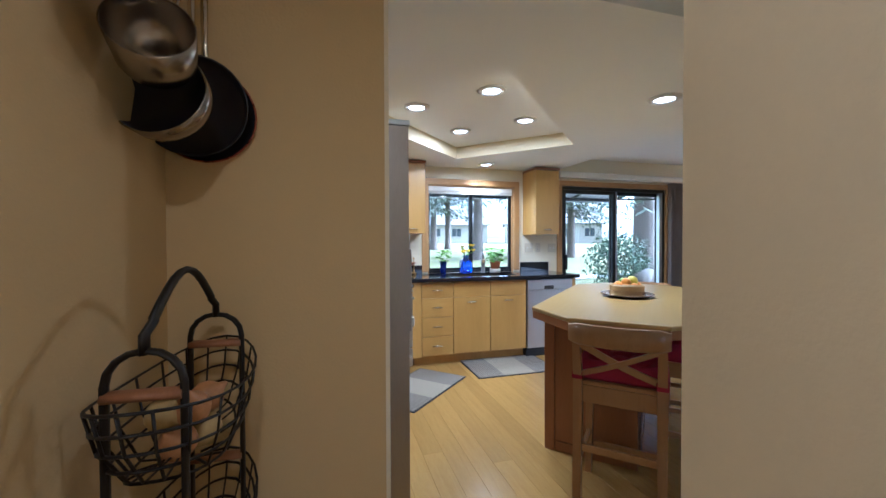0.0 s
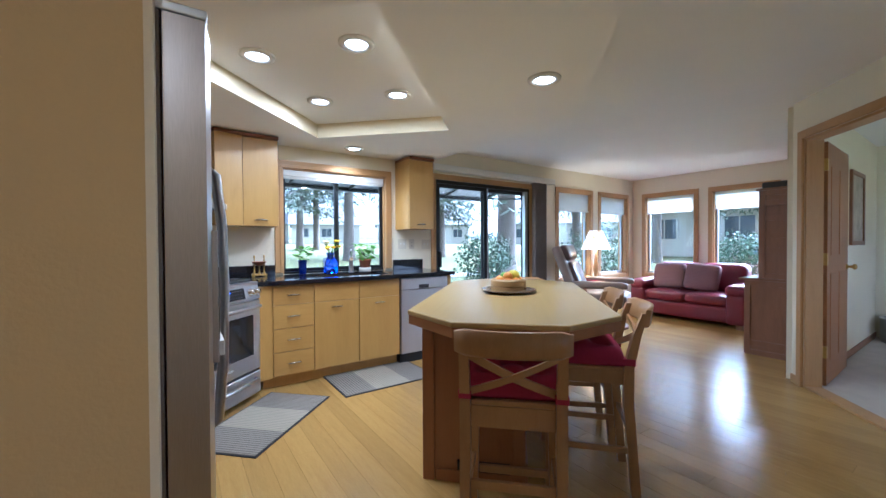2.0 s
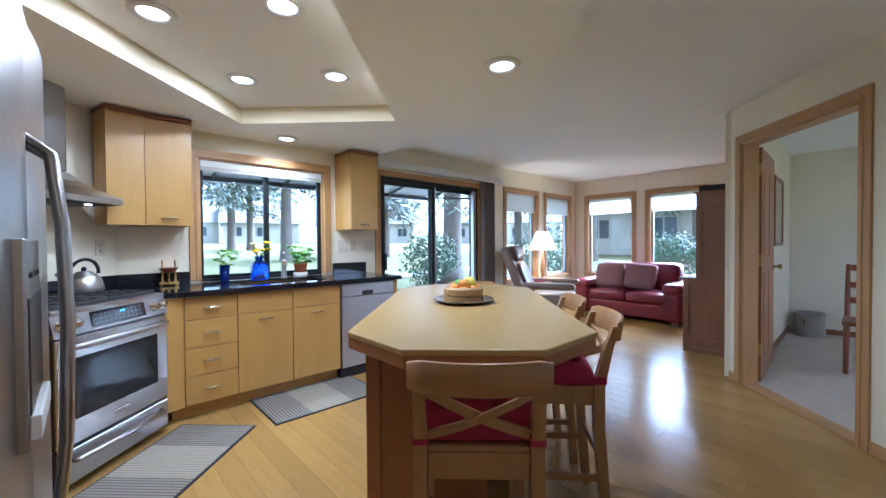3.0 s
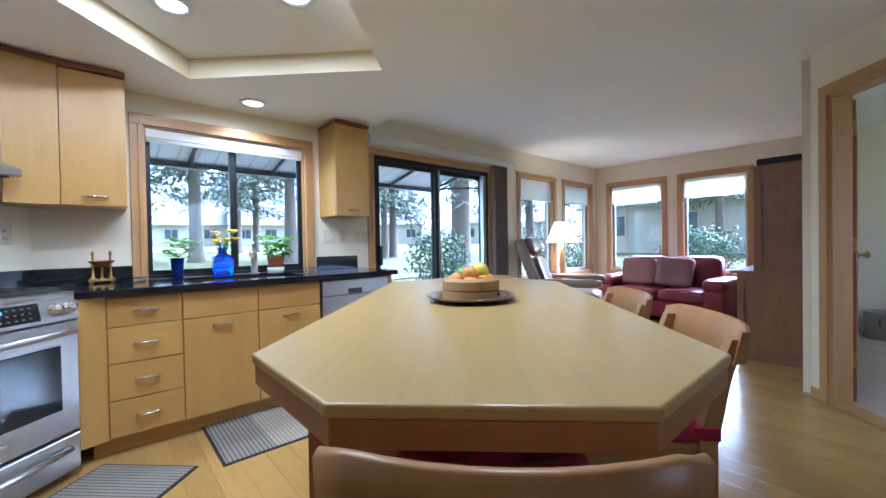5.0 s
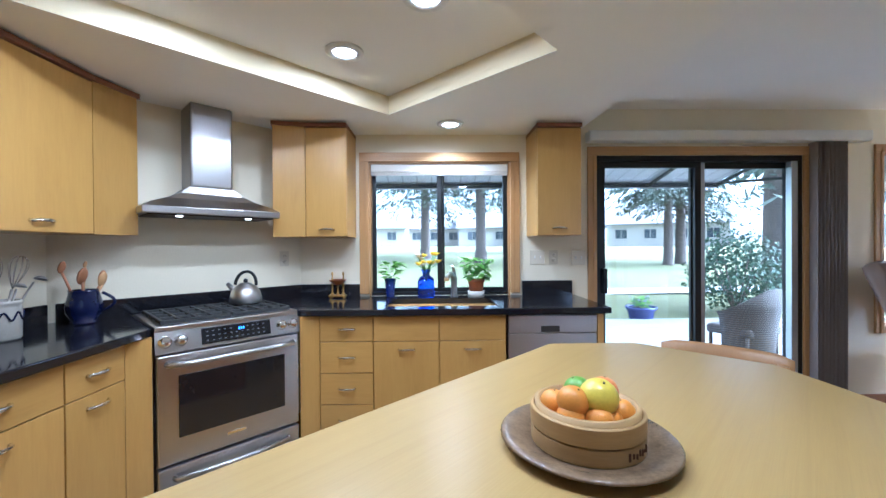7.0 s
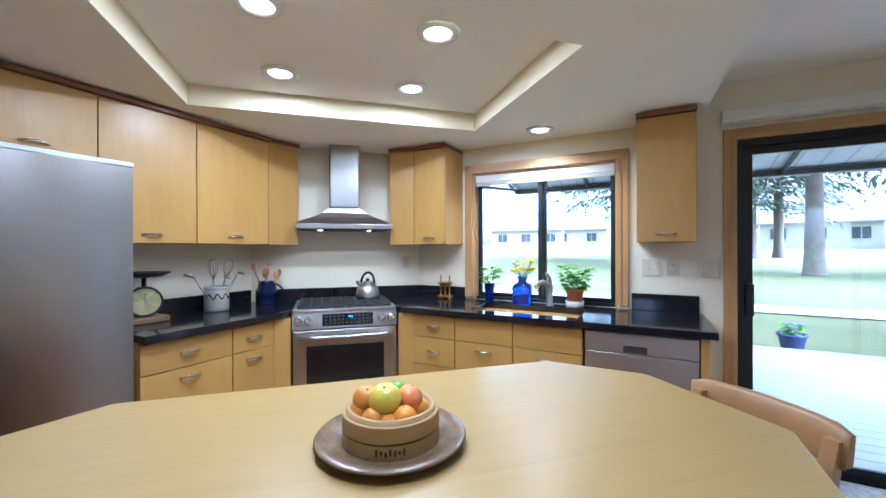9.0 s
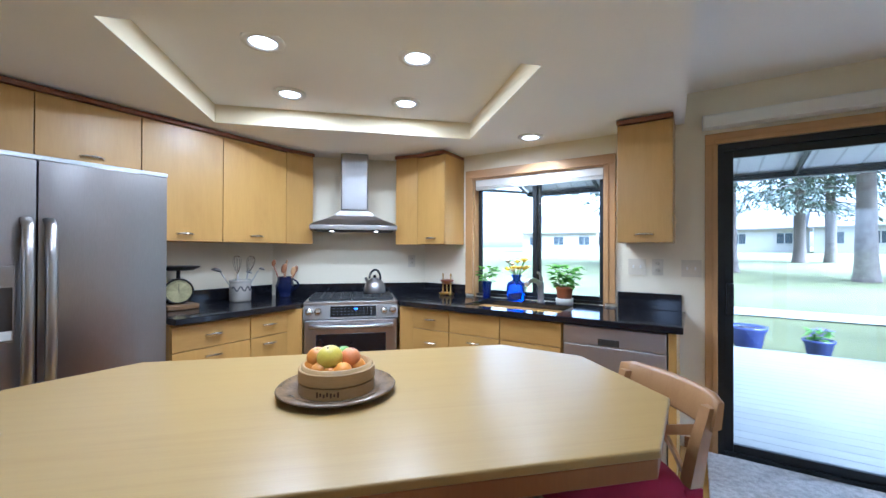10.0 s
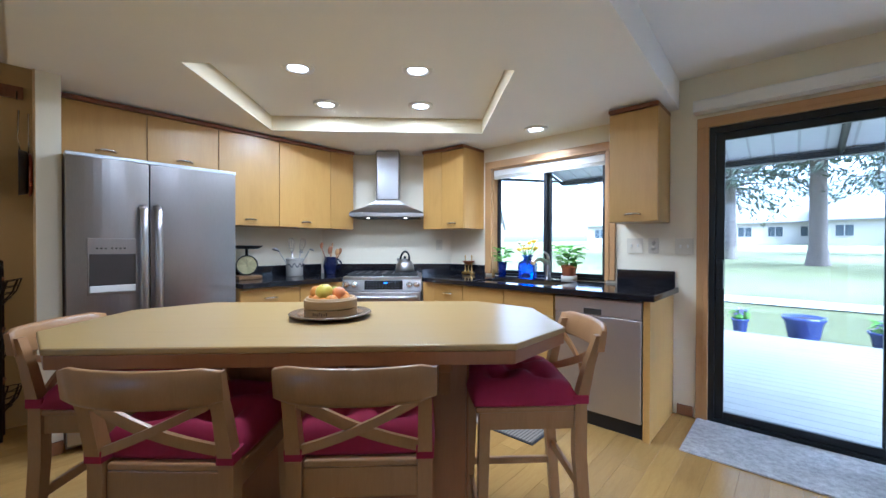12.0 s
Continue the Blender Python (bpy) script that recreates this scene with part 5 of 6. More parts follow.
# ---- living corner ----
def soft_box(bm, x0, x1, y0, y1, z0, z1, r, puff=0.0, n=6):
    """A padded block with rounded edges and a slightly bulging top."""
    t = bmesh.new()
    box(t, x0, x1, y0, y1, z0, z1)
    bmesh.ops.subdivide_edges(t, edges=t.edges[:], cuts=n, use_grid_fill=True)
    cx, cy, cz = (x0 + x1) / 2, (y0 + y1) / 2, (z0 + z1) / 2
    hx, hy, hz = (x1 - x0) / 2, (y1 - y0) / 2, (z1 - z0) / 2
    for v in t.verts:
        p = v.co - Vector((cx, cy, cz))
        q = Vector((max(-hx + r, min(hx - r, p.x)), max(-hy + r, min(hy - r, p.y)), max(-hz + r, min(hz - r, p.z))))
        d = p - q
        if d.length > 1e-6:
            p = q + d.normalized() * r
        k = (1 - (p.x / hx) ** 2) * (1 - (p.y / hy) ** 2)
        p.z += puff * k * (1 if p.z > 0 else 0)
        p += Vector([0.004 * noise.noise(Vector((p.x * 9 + a * 7, p.y * 9, p.z * 9))) for a in range(3)])
        v.co = p + Vector((cx, cy, cz))
    for f in t.faces:
        f.smooth = True
    join(bm, t)
    return bm


REDL = plain("dark_red_leather", (0.17, 0.015, 0.032), 0.33, vary=0.18, scale=5, grain=180, bumps=0.25)
BROWNL = plain("brown_leather", (0.10, 0.055, 0.045), 0.32, vary=0.2, scale=5, grain=180, bumps=0.25)
TANL = plain("tan_leather", (0.25, 0.18, 0.14), 0.4, vary=0.15, scale=5, grain=180, bumps=0.25)
PILL = striped("patterned_mauve_fabric", (0.16, 0.06, 0.07), (0.29, 0.16, 0.16), 2, 45, second=(0, 45, 0.5, (0.3, 0.2, 0.2)))
sofa = thing("sofa", pose(7.05, 4.25, 0, 0, 0, -90), "dark red leather two-seat sofa under the windows", "sofa")
W, D = 1.62, 0.86


def sofa_part(name, q, r, puff=0.0, label=""):
    return part(name, soft_box(bmesh.new(), *q, r, puff), REDL, sofa, label)


# local x runs along the wall, local y is 0 at the wall and negative to the front
sofa_part("base", (0.02, W - 0.02, -D + 0.06, -0.03, 0.06, 0.30), 0.03)
for k in range(2):
    sofa_part("seat_cushion", (0.22 + 0.61 * k, 0.83 + 0.61 * k, -D + 0.02, -0.25, 0.29, 0.45), 0.06, 0.03)
    sofa_part("back_cushion", (0.20 + 0.63 * k, 0.83 + 0.63 * k, -0.33, -0.02, 0.40, 0.89), 0.09)
for s in (0, 1):
    c = bmesh.new()
    x0 = 0.0 if s == 0 else W - 0.24
    soft_box(c, x0, x0 + 0.24, -D, -0.03, 0.05, 0.50, 0.05)
    soft_box(c, x0 - 0.02, x0 + 0.26, -D - 0.02, -0.05, 0.44, 0.62, 0.085)
    part("arm", c, REDL, sofa)
for x in (0.08, W - 0.08):
    c = bmesh.new()
    box(c, x - 0.04, x + 0.04, -D + 0.04, -D + 0.12, 0, 0.065, 0.004)
    part("foot", c, DARKWOOD, sofa)
for k, y in enumerate((3.78, 3.30)):
    c = bmesh.new()
    soft_box(c, -0.24, 0.24, -0.07, 0.07, -0.21, 0.21, 0.065)
    single("pillow", c, PILL, "patterned mauve throw pillow on the sofa", "pillow", pose(6.56, y, 0.675, 0, 0, 90) @ pose(0, 0, 0, 18, 3 - 6 * k, 0), "sofa pillows")

rc = thing("recliner", pose(5.0, 4.0, 0, 0, 0, -66) @ Matrix.Scale(1.1, 4), "brown leather recliner with padded arms on a round base", "recliner")
part("ring_base", lathe(bmesh.new(), [(0.24, 0), (0.33, 0), (0.33, 0.03), (0.24, 0.03), (0.24, 0)], 30), DARKWOOD, rc)
part("post", cyl(bmesh.new(), 0, 0, 0.03, 0.30, 0.04, 14), BLACKM, rc)
c = bmesh.new()
box(c, -0.03, 0.03, -0.28, 0.28, 0.0, 0.05, 0.005)
part("base_bar", c, DARKWOOD, rc)
c = soft_box(bmesh.new(), -0.28, 0.34, -0.29, 0.29, 0.30, 0.46, 0.06, 0.02)
part("seat", c, TANL, rc)
bk = pose(-0.27, 0, 0.42, 0, -22, 0)
c = soft_box(bmesh.new(), -0.09, 0.05, -0.30, 0.30, 0.0, 0.70, 0.055)
o = part("backrest", c, TANL, rc)
o.matrix_basis = bk
c = soft_box(bmesh.new(), 0.0, 0.10, -0.23, 0.23, 0.03, 0.44, 0.045)
o = part("back_pad", c, BROWNL, rc, "dark brown padded back")
o.matrix_basis = bk
c = soft_box(bmesh.new(), 0.0, 0.115, -0.24, 0.24, 0.46, 0.69, 0.055)
o = part("head_pad", c, BROWNL, rc, "dark brown head cushion")
o.matrix_basis = bk
for s in (-1, 1):
    c = soft_box(bmesh.new(), -0.28, 0.36, s * 0.36 - 0.06, s * 0.36 + 0.06, 0.53, 0.62, 0.04)
    ar = part("arm_pad", c, TANL, rc)
    c = bmesh.new()
    tube(c, [(-0.15, s * 0.36, 0.54), (-0.10, s * 0.35, 0.36), (0.0, s * 0.30, 0.30)], 0.025, 8)
    part("arm_support", c, DARKWOOD, ar)

st = thing("side_table", pose(5.40, 4.36, 0), "small dark wooden side table with a red cloth", "side table")
c = bmesh.new()
box(c, -0.24, 0.24, -0.22, 0.22, 0.60, 0.63, 0.005)
part("top", c, DARKWOOD, st)
c = bmesh.new()
box(c, -0.22, 0.22, -0.20, 0.20, 0.46, 0.599)
part("drawer_box", c, DARKWOOD, st)
part("knob", lathe(bmesh.new(), [(0, 0), (0.012, 0.0), (0.012, 0.02), (0, 0.02)], 10), BRASS, st).matrix_basis = pose(-0.22, 0, 0.53, 0, -90, 0)
for s in (-1, 1):
    for t in (-1, 1):
        c = bmesh.new()
        box(c, s * 0.20 - 0.018, s * 0.20 + 0.018, t * 0.18 - 0.018, t * 0.18 + 0.018, 0, 0.46)
        part("leg", c, DARKWOOD, st)
c = bmesh.new()
box(c, -0.26, 0.26, -0.15, 0.15, 0.632, 0.638, 0.002)
box(c, -0.262, -0.258, -0.15, 0.15, 0.56, 0.636)
single("table_runner", c, CUSHION, "crimson cloth over the side table", "table runner", pose(5.40, 4.36, 0))
tl = thing("table_lamp", pose(5.40, 4.36, 0.639), "lit table lamp with a floral cone shade and wooden base", "table lamp")
part("base", lathe(bmesh.new(), [(0, 0), (0.08, 0), (0.085, 0.015), (0.04, 0.03), (0.03, 0.06), (0.045, 0.16), (0.03, 0.30), (0.018, 0.36), (0.012, 0.55), (0, 0.55)], 22), OAK, tl)
m, t, p = nodes("lit_floral_shade")
col = ramp(t, noise_node(t, 9.0, 3.0), [(0.5, (0.85, 0.76, 0.58)), (0.62, (0.55, 0.36, 0.12)), (0.72, (0.45, 0.16, 0.10))])
t.links.new(col, p.inputs["Base Color"])
t.links.new(col, p.inputs["Emission Color"])
p.inputs["Emission Strength"].default_value = 0.35
SHADE = m
part("shade", lathe(bmesh.new(), [(0.225, 0.475), (0.10, 0.77), (0.097, 0.77), (0.222, 0.475)], 32), SHADE, tl, "glowing floral shade")
bulb = new("table_lamp_bulb", bpy.data.lights.new("table_lamp_bulb", "POINT"))
bulb.data.energy, bulb.data.color, bulb.data.shadow_soft_size = 2.8, (1.0, 0.75, 0.45), 0.04
bulb.location = (5.40, 4.36, 1.25)

ht = thing("hutch", pose(5.0, 1.75, 0), "old dark pine hutch with panelled sides", "hutch")


def framed(parent, x, y0, y1, z0, z1, rails, name):
    c = bmesh.new()
    w = 0.055
    box(c, x - 0.018, x, y0, y0 + w, z0, z1, 0.003)
    box(c, x - 0.018, x, y1 - w, y1, z0, z1, 0.003)
    for z in rails:
        box(c, x - 0.017, x, y0 + w, y1 - w, z, z + w, 0.003)
    part(name, c, DARKWOOD, parent)


c = bmesh.new()
box(c, 0.0, 1.15, 0.0, 0.51, 0.0, 0.80)
part("lower_case", c, DARKWOOD, ht)
framed(ht, -0.001, 0.0, 0.51, 0.0, 0.80, (0.0, 0.745, 0.10), "lower_side_frame")
c = bmesh.new()
box(c, -0.03, 1.18, 0.0, 0.56, 0.802, 0.828, 0.004)
part("worktop", c, DARKWOOD, ht)
c = bmesh.new()
box(c, 0.0, 1.15, 0.0, 0.385, 0.829, 1.76)
part("upper_case", c, DARKWOOD, ht)
framed(ht, -0.001, 0.0, 0.385, 0.829, 1.76, (0.829, 1.10, 1.26, 1.44, 1.60, 1.705), "upper_side_frame")
c = bmesh.new()
box(c, -0.02, 1.17, -0.0, 0.41, 1.762, 1.785, 0.004)
part("cornice", c, DARKWOOD, ht)
c = bmesh.new()
box(c, 5.02, 5.42, 1.77, 2.12, 1.786, 1.85, 0.01)
single("black_case", c, BLACKM, "flat black case lying on the hutch", "case")

c = lathe(bmesh.new(), [(0, 0), (0.12, 0), (0.20, 0.03), (0.21, 0.036), (0.19, 0.036), (0.12, 0.012), (0, 0.01)], 30)
single("dark_platter", c, DARKWOOD, "dark oval platter on the refrigerator", "platter", pose(-0.36, 1.93, 1.7285) @ Matrix.Diagonal((0.8, 1.1, 1.0, 1)))

# ---- study ----
crock = thing("stoneware_crock", pose(6.86, 1.34, 0.012) @ Matrix.Scale(0.76, 4), "large grey stoneware crock on the study carpet", "crock")
part("jar", lathe(bmesh.new(), [(0, 0), (0.185, 0), (0.20, 0.02), (0.20, 0.36), (0.21, 0.365), (0.21, 0.39), (0.185, 0.39), (0.18, 0.04), (0, 0.04)], 32), GREYSTONE, crock)
c = bmesh.new()
tube(c, [(-0.19, 0.05, 0.30), (-0.25, 0.05, 0.28), (-0.25, 0.05, 0.22), (-0.19, 0.05, 0.20)], 0.012, 8)
part("handle", c, DARKWOOD, crock)
pic = thing("framed_picture", pose(5.92, 1.559, 1.57) @ Matrix.Diagonal((1.3, 1, 1.12, 1)), "dark-framed pale picture on the study wall", "picture")
c = bmesh.new()
for q in ((-0.25, -0.21, -0.35, 0.35), (0.21, 0.25, -0.35, 0.35), (-0.21, 0.21, -0.35, -0.31), (-0.21, 0.21, 0.31, 0.35)):
    box(c, q[0], q[1], -0.025, 0.0, q[2], q[3], 0.003)
part("frame", c, DARKWOOD, pic)
c = bmesh.new()
box(c, -0.21, 0.21, -0.012, -0.004, -0.31, 0.31)
part("print", c, plain("faded_print", (0.42, 0.36, 0.28), 0.6, vary=0.4, scale=7), pic)
ch = thing("study_chair", pose(5.55, 0.78, 0.012, 0, 0, 180), "reddish wooden chair in the study", "chair")
CHW = wood("reddish_wood", (0.25, 0.085, 0.035), (0.13, 0.04, 0.018), 0.4, (4, 4, 0.6), 5.0)
for y in (-0.2, 0.2):
    c = bmesh.new()
    tube(c, [(0.08, y, 0), (0.0, y, 0.42), (-0.03, y, 0.6), (-0.14, y, 0.98)], [0.018, 0.022, 0.022, 0.016], 8)
    part("back_post", c, CHW, ch)
    c = bmesh.new()
    tube(c, [(0.42, y, 0), (0.42, y, 0.44)], 0.02, 8)
    part("front_leg", c, CHW, ch)
c = soft_box(bmesh.new(), -0.01, 0.45, -0.23, 0.23, 0.44, 0.475, 0.015)
part("seat", c, CHW, ch)
for z, x in ((0.60, -0.03), (0.75, -0.075), (0.92, -0.12)):
    c = bmesh.new()
    box(c, x - 0.01, x + 0.01, -0.19, 0.19, z, z + 0.06, 0.004)
    part("back_slat", c, CHW, ch)

# ---- passage: pans and basket ----
COPPER = plain("red_copper", (0.34, 0.10, 0.06), 0.28, 1.0, vary=0.2)
DARKPAN = plain("dark_nonstick", (0.012, 0.012, 0.014), 0.4, vary=0.2)
POTS = brushed("pot_steel", (0.34, 0.30, 0.26), 0.22, (1, 1, 30))


def pan(name, m, r, depth, mat, inner, label, hl=0.22):
    """A pan whose mouth looks along local z; the handle goes up along local y."""
    t = thing(name, m, label, "pan", "hanging pans")
    part("bowl", lathe(bmesh.new(), [(0, 0), (r * 0.86, 0), (r * 0.93, depth * 0.15), (r, depth), (r * 0.965, depth), (r * 0.9, depth * 0.18), (0, depth * 0.1)], 32), mat, t)
    part("lining", lathe(bmesh.new(), [(0, depth * 0.1 + 0.002), (r * 0.88, depth * 0.18 + 0.002), (r * 0.955, depth * 0.96)], 32), inner, t)
    c = bmesh.new()
    tube(c, [(0, r * 0.95, depth * 0.8), (0, r + hl * 0.3, depth * 1.0), (0, r + hl, depth * 0.9)], [0.012, 0.009, 0.012], 8, 0.5)
    part("handle", c, CHROME, t)


RACK = thing("pan_rack", pose(-0.85, 1.2, 2.22), "dark wooden pan rack on the passage wall", "pan rack")
c = bmesh.new()
box(c, 0.0, 0.03, -0.55, 0.33, -0.04, 0.04, 0.004)
part("board", c, DARKWOOD, RACK)
for y in (-0.25, 0.0, 0.2, 0.3):
    c = bmesh.new()
    tube(c, [(0.03, y, 0), (0.09, y, -0.01), (0.10, y, -0.05), (0.08, y, -0.06)], 0.004, 6)
    part("hook", c, BLACKM, RACK)
pan("skillet", pose(-0.755, 1.548, 1.685, 90, 0, 0), 0.15, 0.045, DARKPAN, DARKPAN, "black non-stick skillet hanging on the passage wall", 0.25)
pan("red_pan", pose(-0.735, 1.566, 1.672, 90, 0, 0), 0.145, 0.016, COPPER, DARKPAN, "copper pan hanging behind the skillet", 0.25)
pan("frying_pan", pose(-0.76, 1.37, 1.635, 74, 0, -12), 0.115, 0.06, POTS, DARKPAN, "steel frying pan hanging from the rack", 0.26)
pan("saucepan", pose(-0.75, 1.26, 1.70, 70, 0, 12), 0.085, 0.11, POTS, POTS, "polished steel saucepan hanging from the rack", 0.2)
pan("small_saucepan", pose(-0.785, 1.10, 1.80, 72, 0, 60), 0.075, 0.10, POTS, POTS, "small steel saucepan hanging from the rack", 0.16)
pan("copper_pot", pose(-0.785, 0.95, 1.84, 68, 0, 62), 0.09, 0.11, COPPER, POTS, "copper pot hanging from the rack", 0.12)
BW = plain("black_wire", (0.018, 0.015, 0.013), 0.5, 0.5)
bs = thing("wire_basket_stand", pose(-0.69, 1.234, 0, 0, 0, 87) @ Matrix.Diagonal((1.81, 1.05, 1, 1)), "tiered black wire basket stand with wooden grips and onions", "basket stand")
for s in (-1, 1):
    c = bmesh.new()
    x = s * 0.105
    arch = curve3(lambda k: (x, -0.062 * math.cos(math.pi * k), 1.02 + 0.062 * math.sin(math.pi * k)), 9)
    tube(c, [(x, -0.062, 0.0)] + arch + [(x, 0.062, 0.0)], 0.0065, 7)
    part("side_frame", c, BW, bs)
    for z in (1.0, 0.68, 0.36):
        c = bmesh.new()
        tube(c, [(x, -0.062, z), (x, 0.062, z)], 0.011, 8)
        part("wood_grip", c, SPOONW, bs, "wooden grip")
c = bmesh.new()
tube(c, [(-0.105, 0, 1.075), (-0.105, 0, 1.11), (-0.085, 0, 1.13)] + curve3(lambda k: (-0.085 + 0.17 * k, 0, 1.135 + 0.085 * math.sin(math.pi * k)), 11) + [(0.085, 0, 1.13), (0.105, 0, 1.11), (0.105, 0, 1.075)], 0.008, 8)
part("carry_handle", c, BW, bs)
for zt in (0.98, 0.64, 0.30):
    wb = None
    for k, (a, b, z) in enumerate(((0.155, 0.125, 0), (0.15, 0.12, -0.04), (0.142, 0.112, -0.08), (0.13, 0.10, -0.12), (0.11, 0.08, -0.16))):
        c = bmesh.new()
        tube(c, [(a * math.cos(q * math.pi / 12), b * math.sin(q * math.pi / 12), zt + z + 0.02 * math.cos(q * math.pi / 6)) for q in range(24)], 0.003, 5, closed=True)
        if wb:
            part("wire_ring", c, BW, wb)
        else:
            wb = part("wire_basket", c, BW, bs)
    for q in range(18):
        an = q * math.pi / 9
        c = bmesh.new()
        tube(c, [(a * math.cos(an), b * math.sin(an), zt + z + 0.02 * math.cos(2 * an)) for a, b, z in ((0.155, 0.125, 0), (0.142, 0.112, -0.08), (0.11, 0.08, -0.16), (0.03, 0.02, -0.175))], 0.0025, 5)
        part("wire", c, BW, wb)
ONION = plain("onion_skin", (0.42, 0.20, 0.07), 0.4, vary=0.25, scale=14, grain=90)
POT2 = plain("potato_skin", (0.45, 0.33, 0.13), 0.7, vary=0.2, scale=14, grain=90)
rnd = random.Random(4)
for zt in (0.845, 0.505):
    for k, (x, y, z) in enumerate(((0.04, 0.03, 0.0), (-0.05, 0.0, 0.0), (0.0, -0.04, 0.0), (0.06, -0.02, 0.05), (-0.03, 0.04, 0.055), (-0.02, -0.02, 0.06))):
        c = lathe(bmesh.new(), [(0, -0.036), (0.02, -0.033), (0.037, -0.015), (0.04, 0.003), (0.03, 0.024), (0.012, 0.036), (0.005, 0.05), (0, 0.052)], 16)
        single("onion", c, ONION if k % 2 else POT2, "brown-skinned onion in the wire basket", "onion", pose(-0.69, 1.234, 0, 0, 0, 87) @ pose(x * 1.2, y * 0.8, zt + z, rnd.uniform(-60, 60), rnd.uniform(-60, 60), 0), "onions")

# ---- outdoors ----
GRASS = plain("lawn_grass", (0.135, 0.135, 0.050), 0.9, vary=0.3, scale=0.6, grain=40, bumps=0.6, dist=0.03)
DECKM = wood("pale_deck_board", (0.26, 0.252, 0.24), (0.20, 0.192, 0.184), 0.6, (0.5, 6, 6), 5.0, 0.5, rand=0.06)
PATHM = plain("pale_concrete", (0.42, 0.41, 0.39), 0.85, vary=0.1, scale=2)
BARK = plain("fir_bark", (0.13, 0.105, 0.09), 0.95, vary=0.35, scale=7, grain=30, bumps=1.0, dist=0.03)
NEEDLE = plain("blue_green_needles", (0.088, 0.108, 0.076), 0.8, vary=0.35, scale=2, grain=30)
SHRUBM = plain("shrub_leaf", (0.05, 0.085, 0.045), 0.6, vary=0.35, scale=4, grain=60)
SIDING = plain("pale_siding", (0.37, 0.34, 0.30), 0.8, vary=0.05)
ROOFM = plain("grey_shingles", (0.19, 0.18, 0.18), 0.9, vary=0.15, scale=3, grain=20)
DARKGL = plain("dark_window", (0.05, 0.06, 0.07), 0.1, vary=0.2)


def rise(x, y):
    d = math.hypot(max(0, x - 7) * 0.6, max(0.0, y - 10.0))
    return -0.16 + 0.9 * min(1.0, d / 16.0) + 0.018 * max(0.0, d - 16.0)


b = bmesh.new()
N = 56
co = lambda i: (abs(i) / (N / 2)) ** 3 * 900 * (1 if i >= 0 else -1) + 1.3 * i
grid = {}
for i in range(-N // 2, N // 2 + 1):
    for j in range(-N // 2, N // 2 + 1):
        x, y = co(i) + 3, co(j) + 8
        z = min(rise(x, y), 3.0)
        grid[i, j] = b.verts.new((x, y, z))
for i in range(-N // 2, N // 2):
    for j in range(-N // 2, N // 2):
        b.faces.new((grid[i, j], grid[i + 1, j], grid[i + 1, j + 1], grid[i, j + 1])).smooth = True
for v in b.verts:
    if -3 < v.co.x < 9 and -4 < v.co.y < 5.5:
        v.co.z = -0.4
structure("ground", b, GRASS, "broad green lawn rising gently")
b = bmesh.new()
pts = [(-30 + 4 * k, 12.4 + 0.4 * math.sin(k * 0.5)) for k in range(20)]
for (xa, ya), (xb, yb) in zip(pts, pts[1:]):
    f = [b.verts.new((x, y, rise(x, y) + 0.03)) for x, y in ((xa, ya), (xb, yb), (xb, yb + 0.9), (xa, ya + 0.9))]
    b.faces.new(f)
structure("pavement", b, PATHM, "pale concrete path across the lawn")
deck = thing("deck", pose(0, 0, 0), "pale weathered board deck outside the sliding door", "deck", kind="structure")
db = bmesh.new()
box(db, -2.0, 8.0, 0, 0.138, -0.03, 0.0, 0.003, 1)
DB = to_mesh("deck_board", db, DECKM)
for k in range(26):
    o = part("deck_board", DB, DECKM, deck)
    o.location = (0, 4.90 + 0.143 * k, -0.04)
b = bmesh.new()
box(b, -2.0, 8.0, 4.90, 8.6, -0.3, -0.075)
part("deck_frame", b, plain("dark_deck_frame", (0.2, 0.19, 0.18), 0.9), deck)

# awning
aw = thing("awning", pose(0, 0, 0), "grey and white ribbed metal awning on dark brackets", "awning")
AWM = striped("ribbed_metal", (0.30, 0.29, 0.29), (0.52, 0.52, 0.53), 0, 5.0, rough=0.5, bumps=0.05, width=0.12)
AX0, AX1, AY1 = 0.35, 5.3, 7.1
slope = math.atan2(0.48, AY1 - 4.87)
b = bmesh.new()
f = [b.verts.new(p) for p in ((AX0, 4.87, 2.68), (AX1, 4.87, 2.68), (AX1, AY1, 2.20), (AX0, AY1, 2.20), (AX0, 4.87, 2.70), (AX1, 4.87, 2.70), (AX1, AY1, 2.22), (AX0, AY1, 2.22))]
for q in ((0, 1, 2, 3), (7, 6, 5, 4), (0, 4, 5, 1), (1, 5, 6, 2), (2, 6, 7, 3), (3, 7, 4, 0)):
    b.faces.new([f[i] for i in q])
part("roof_sheet", b, AWM, aw)
for k in range(6):
    b = bmesh.new()
    x = AX0 + (AX1 - AX0) * k / 5
    tube(b, [(x, 4.88, 2.64), (x, AY1 - 0.02, 2.165)], 0.028, 4)
    part("rafter", b, BLACKF, aw)
b = bmesh.new()
box(b, AX0, AX1, AY1 - 0.04, AY1, 2.13, 2.19, 0.004)
part("front_beam", b, BLACKF, aw)
b = bmesh.new()
for k in range(40):
    x = AX0 + (AX1 - AX0) * k / 40
    box(b, x + 0.004, x + 0.120, AY1 + 0.002, AY1 + 0.012, 2.12 - 0.012 * (k % 2), 2.22)
part("valance_strip", b, AWM, aw)
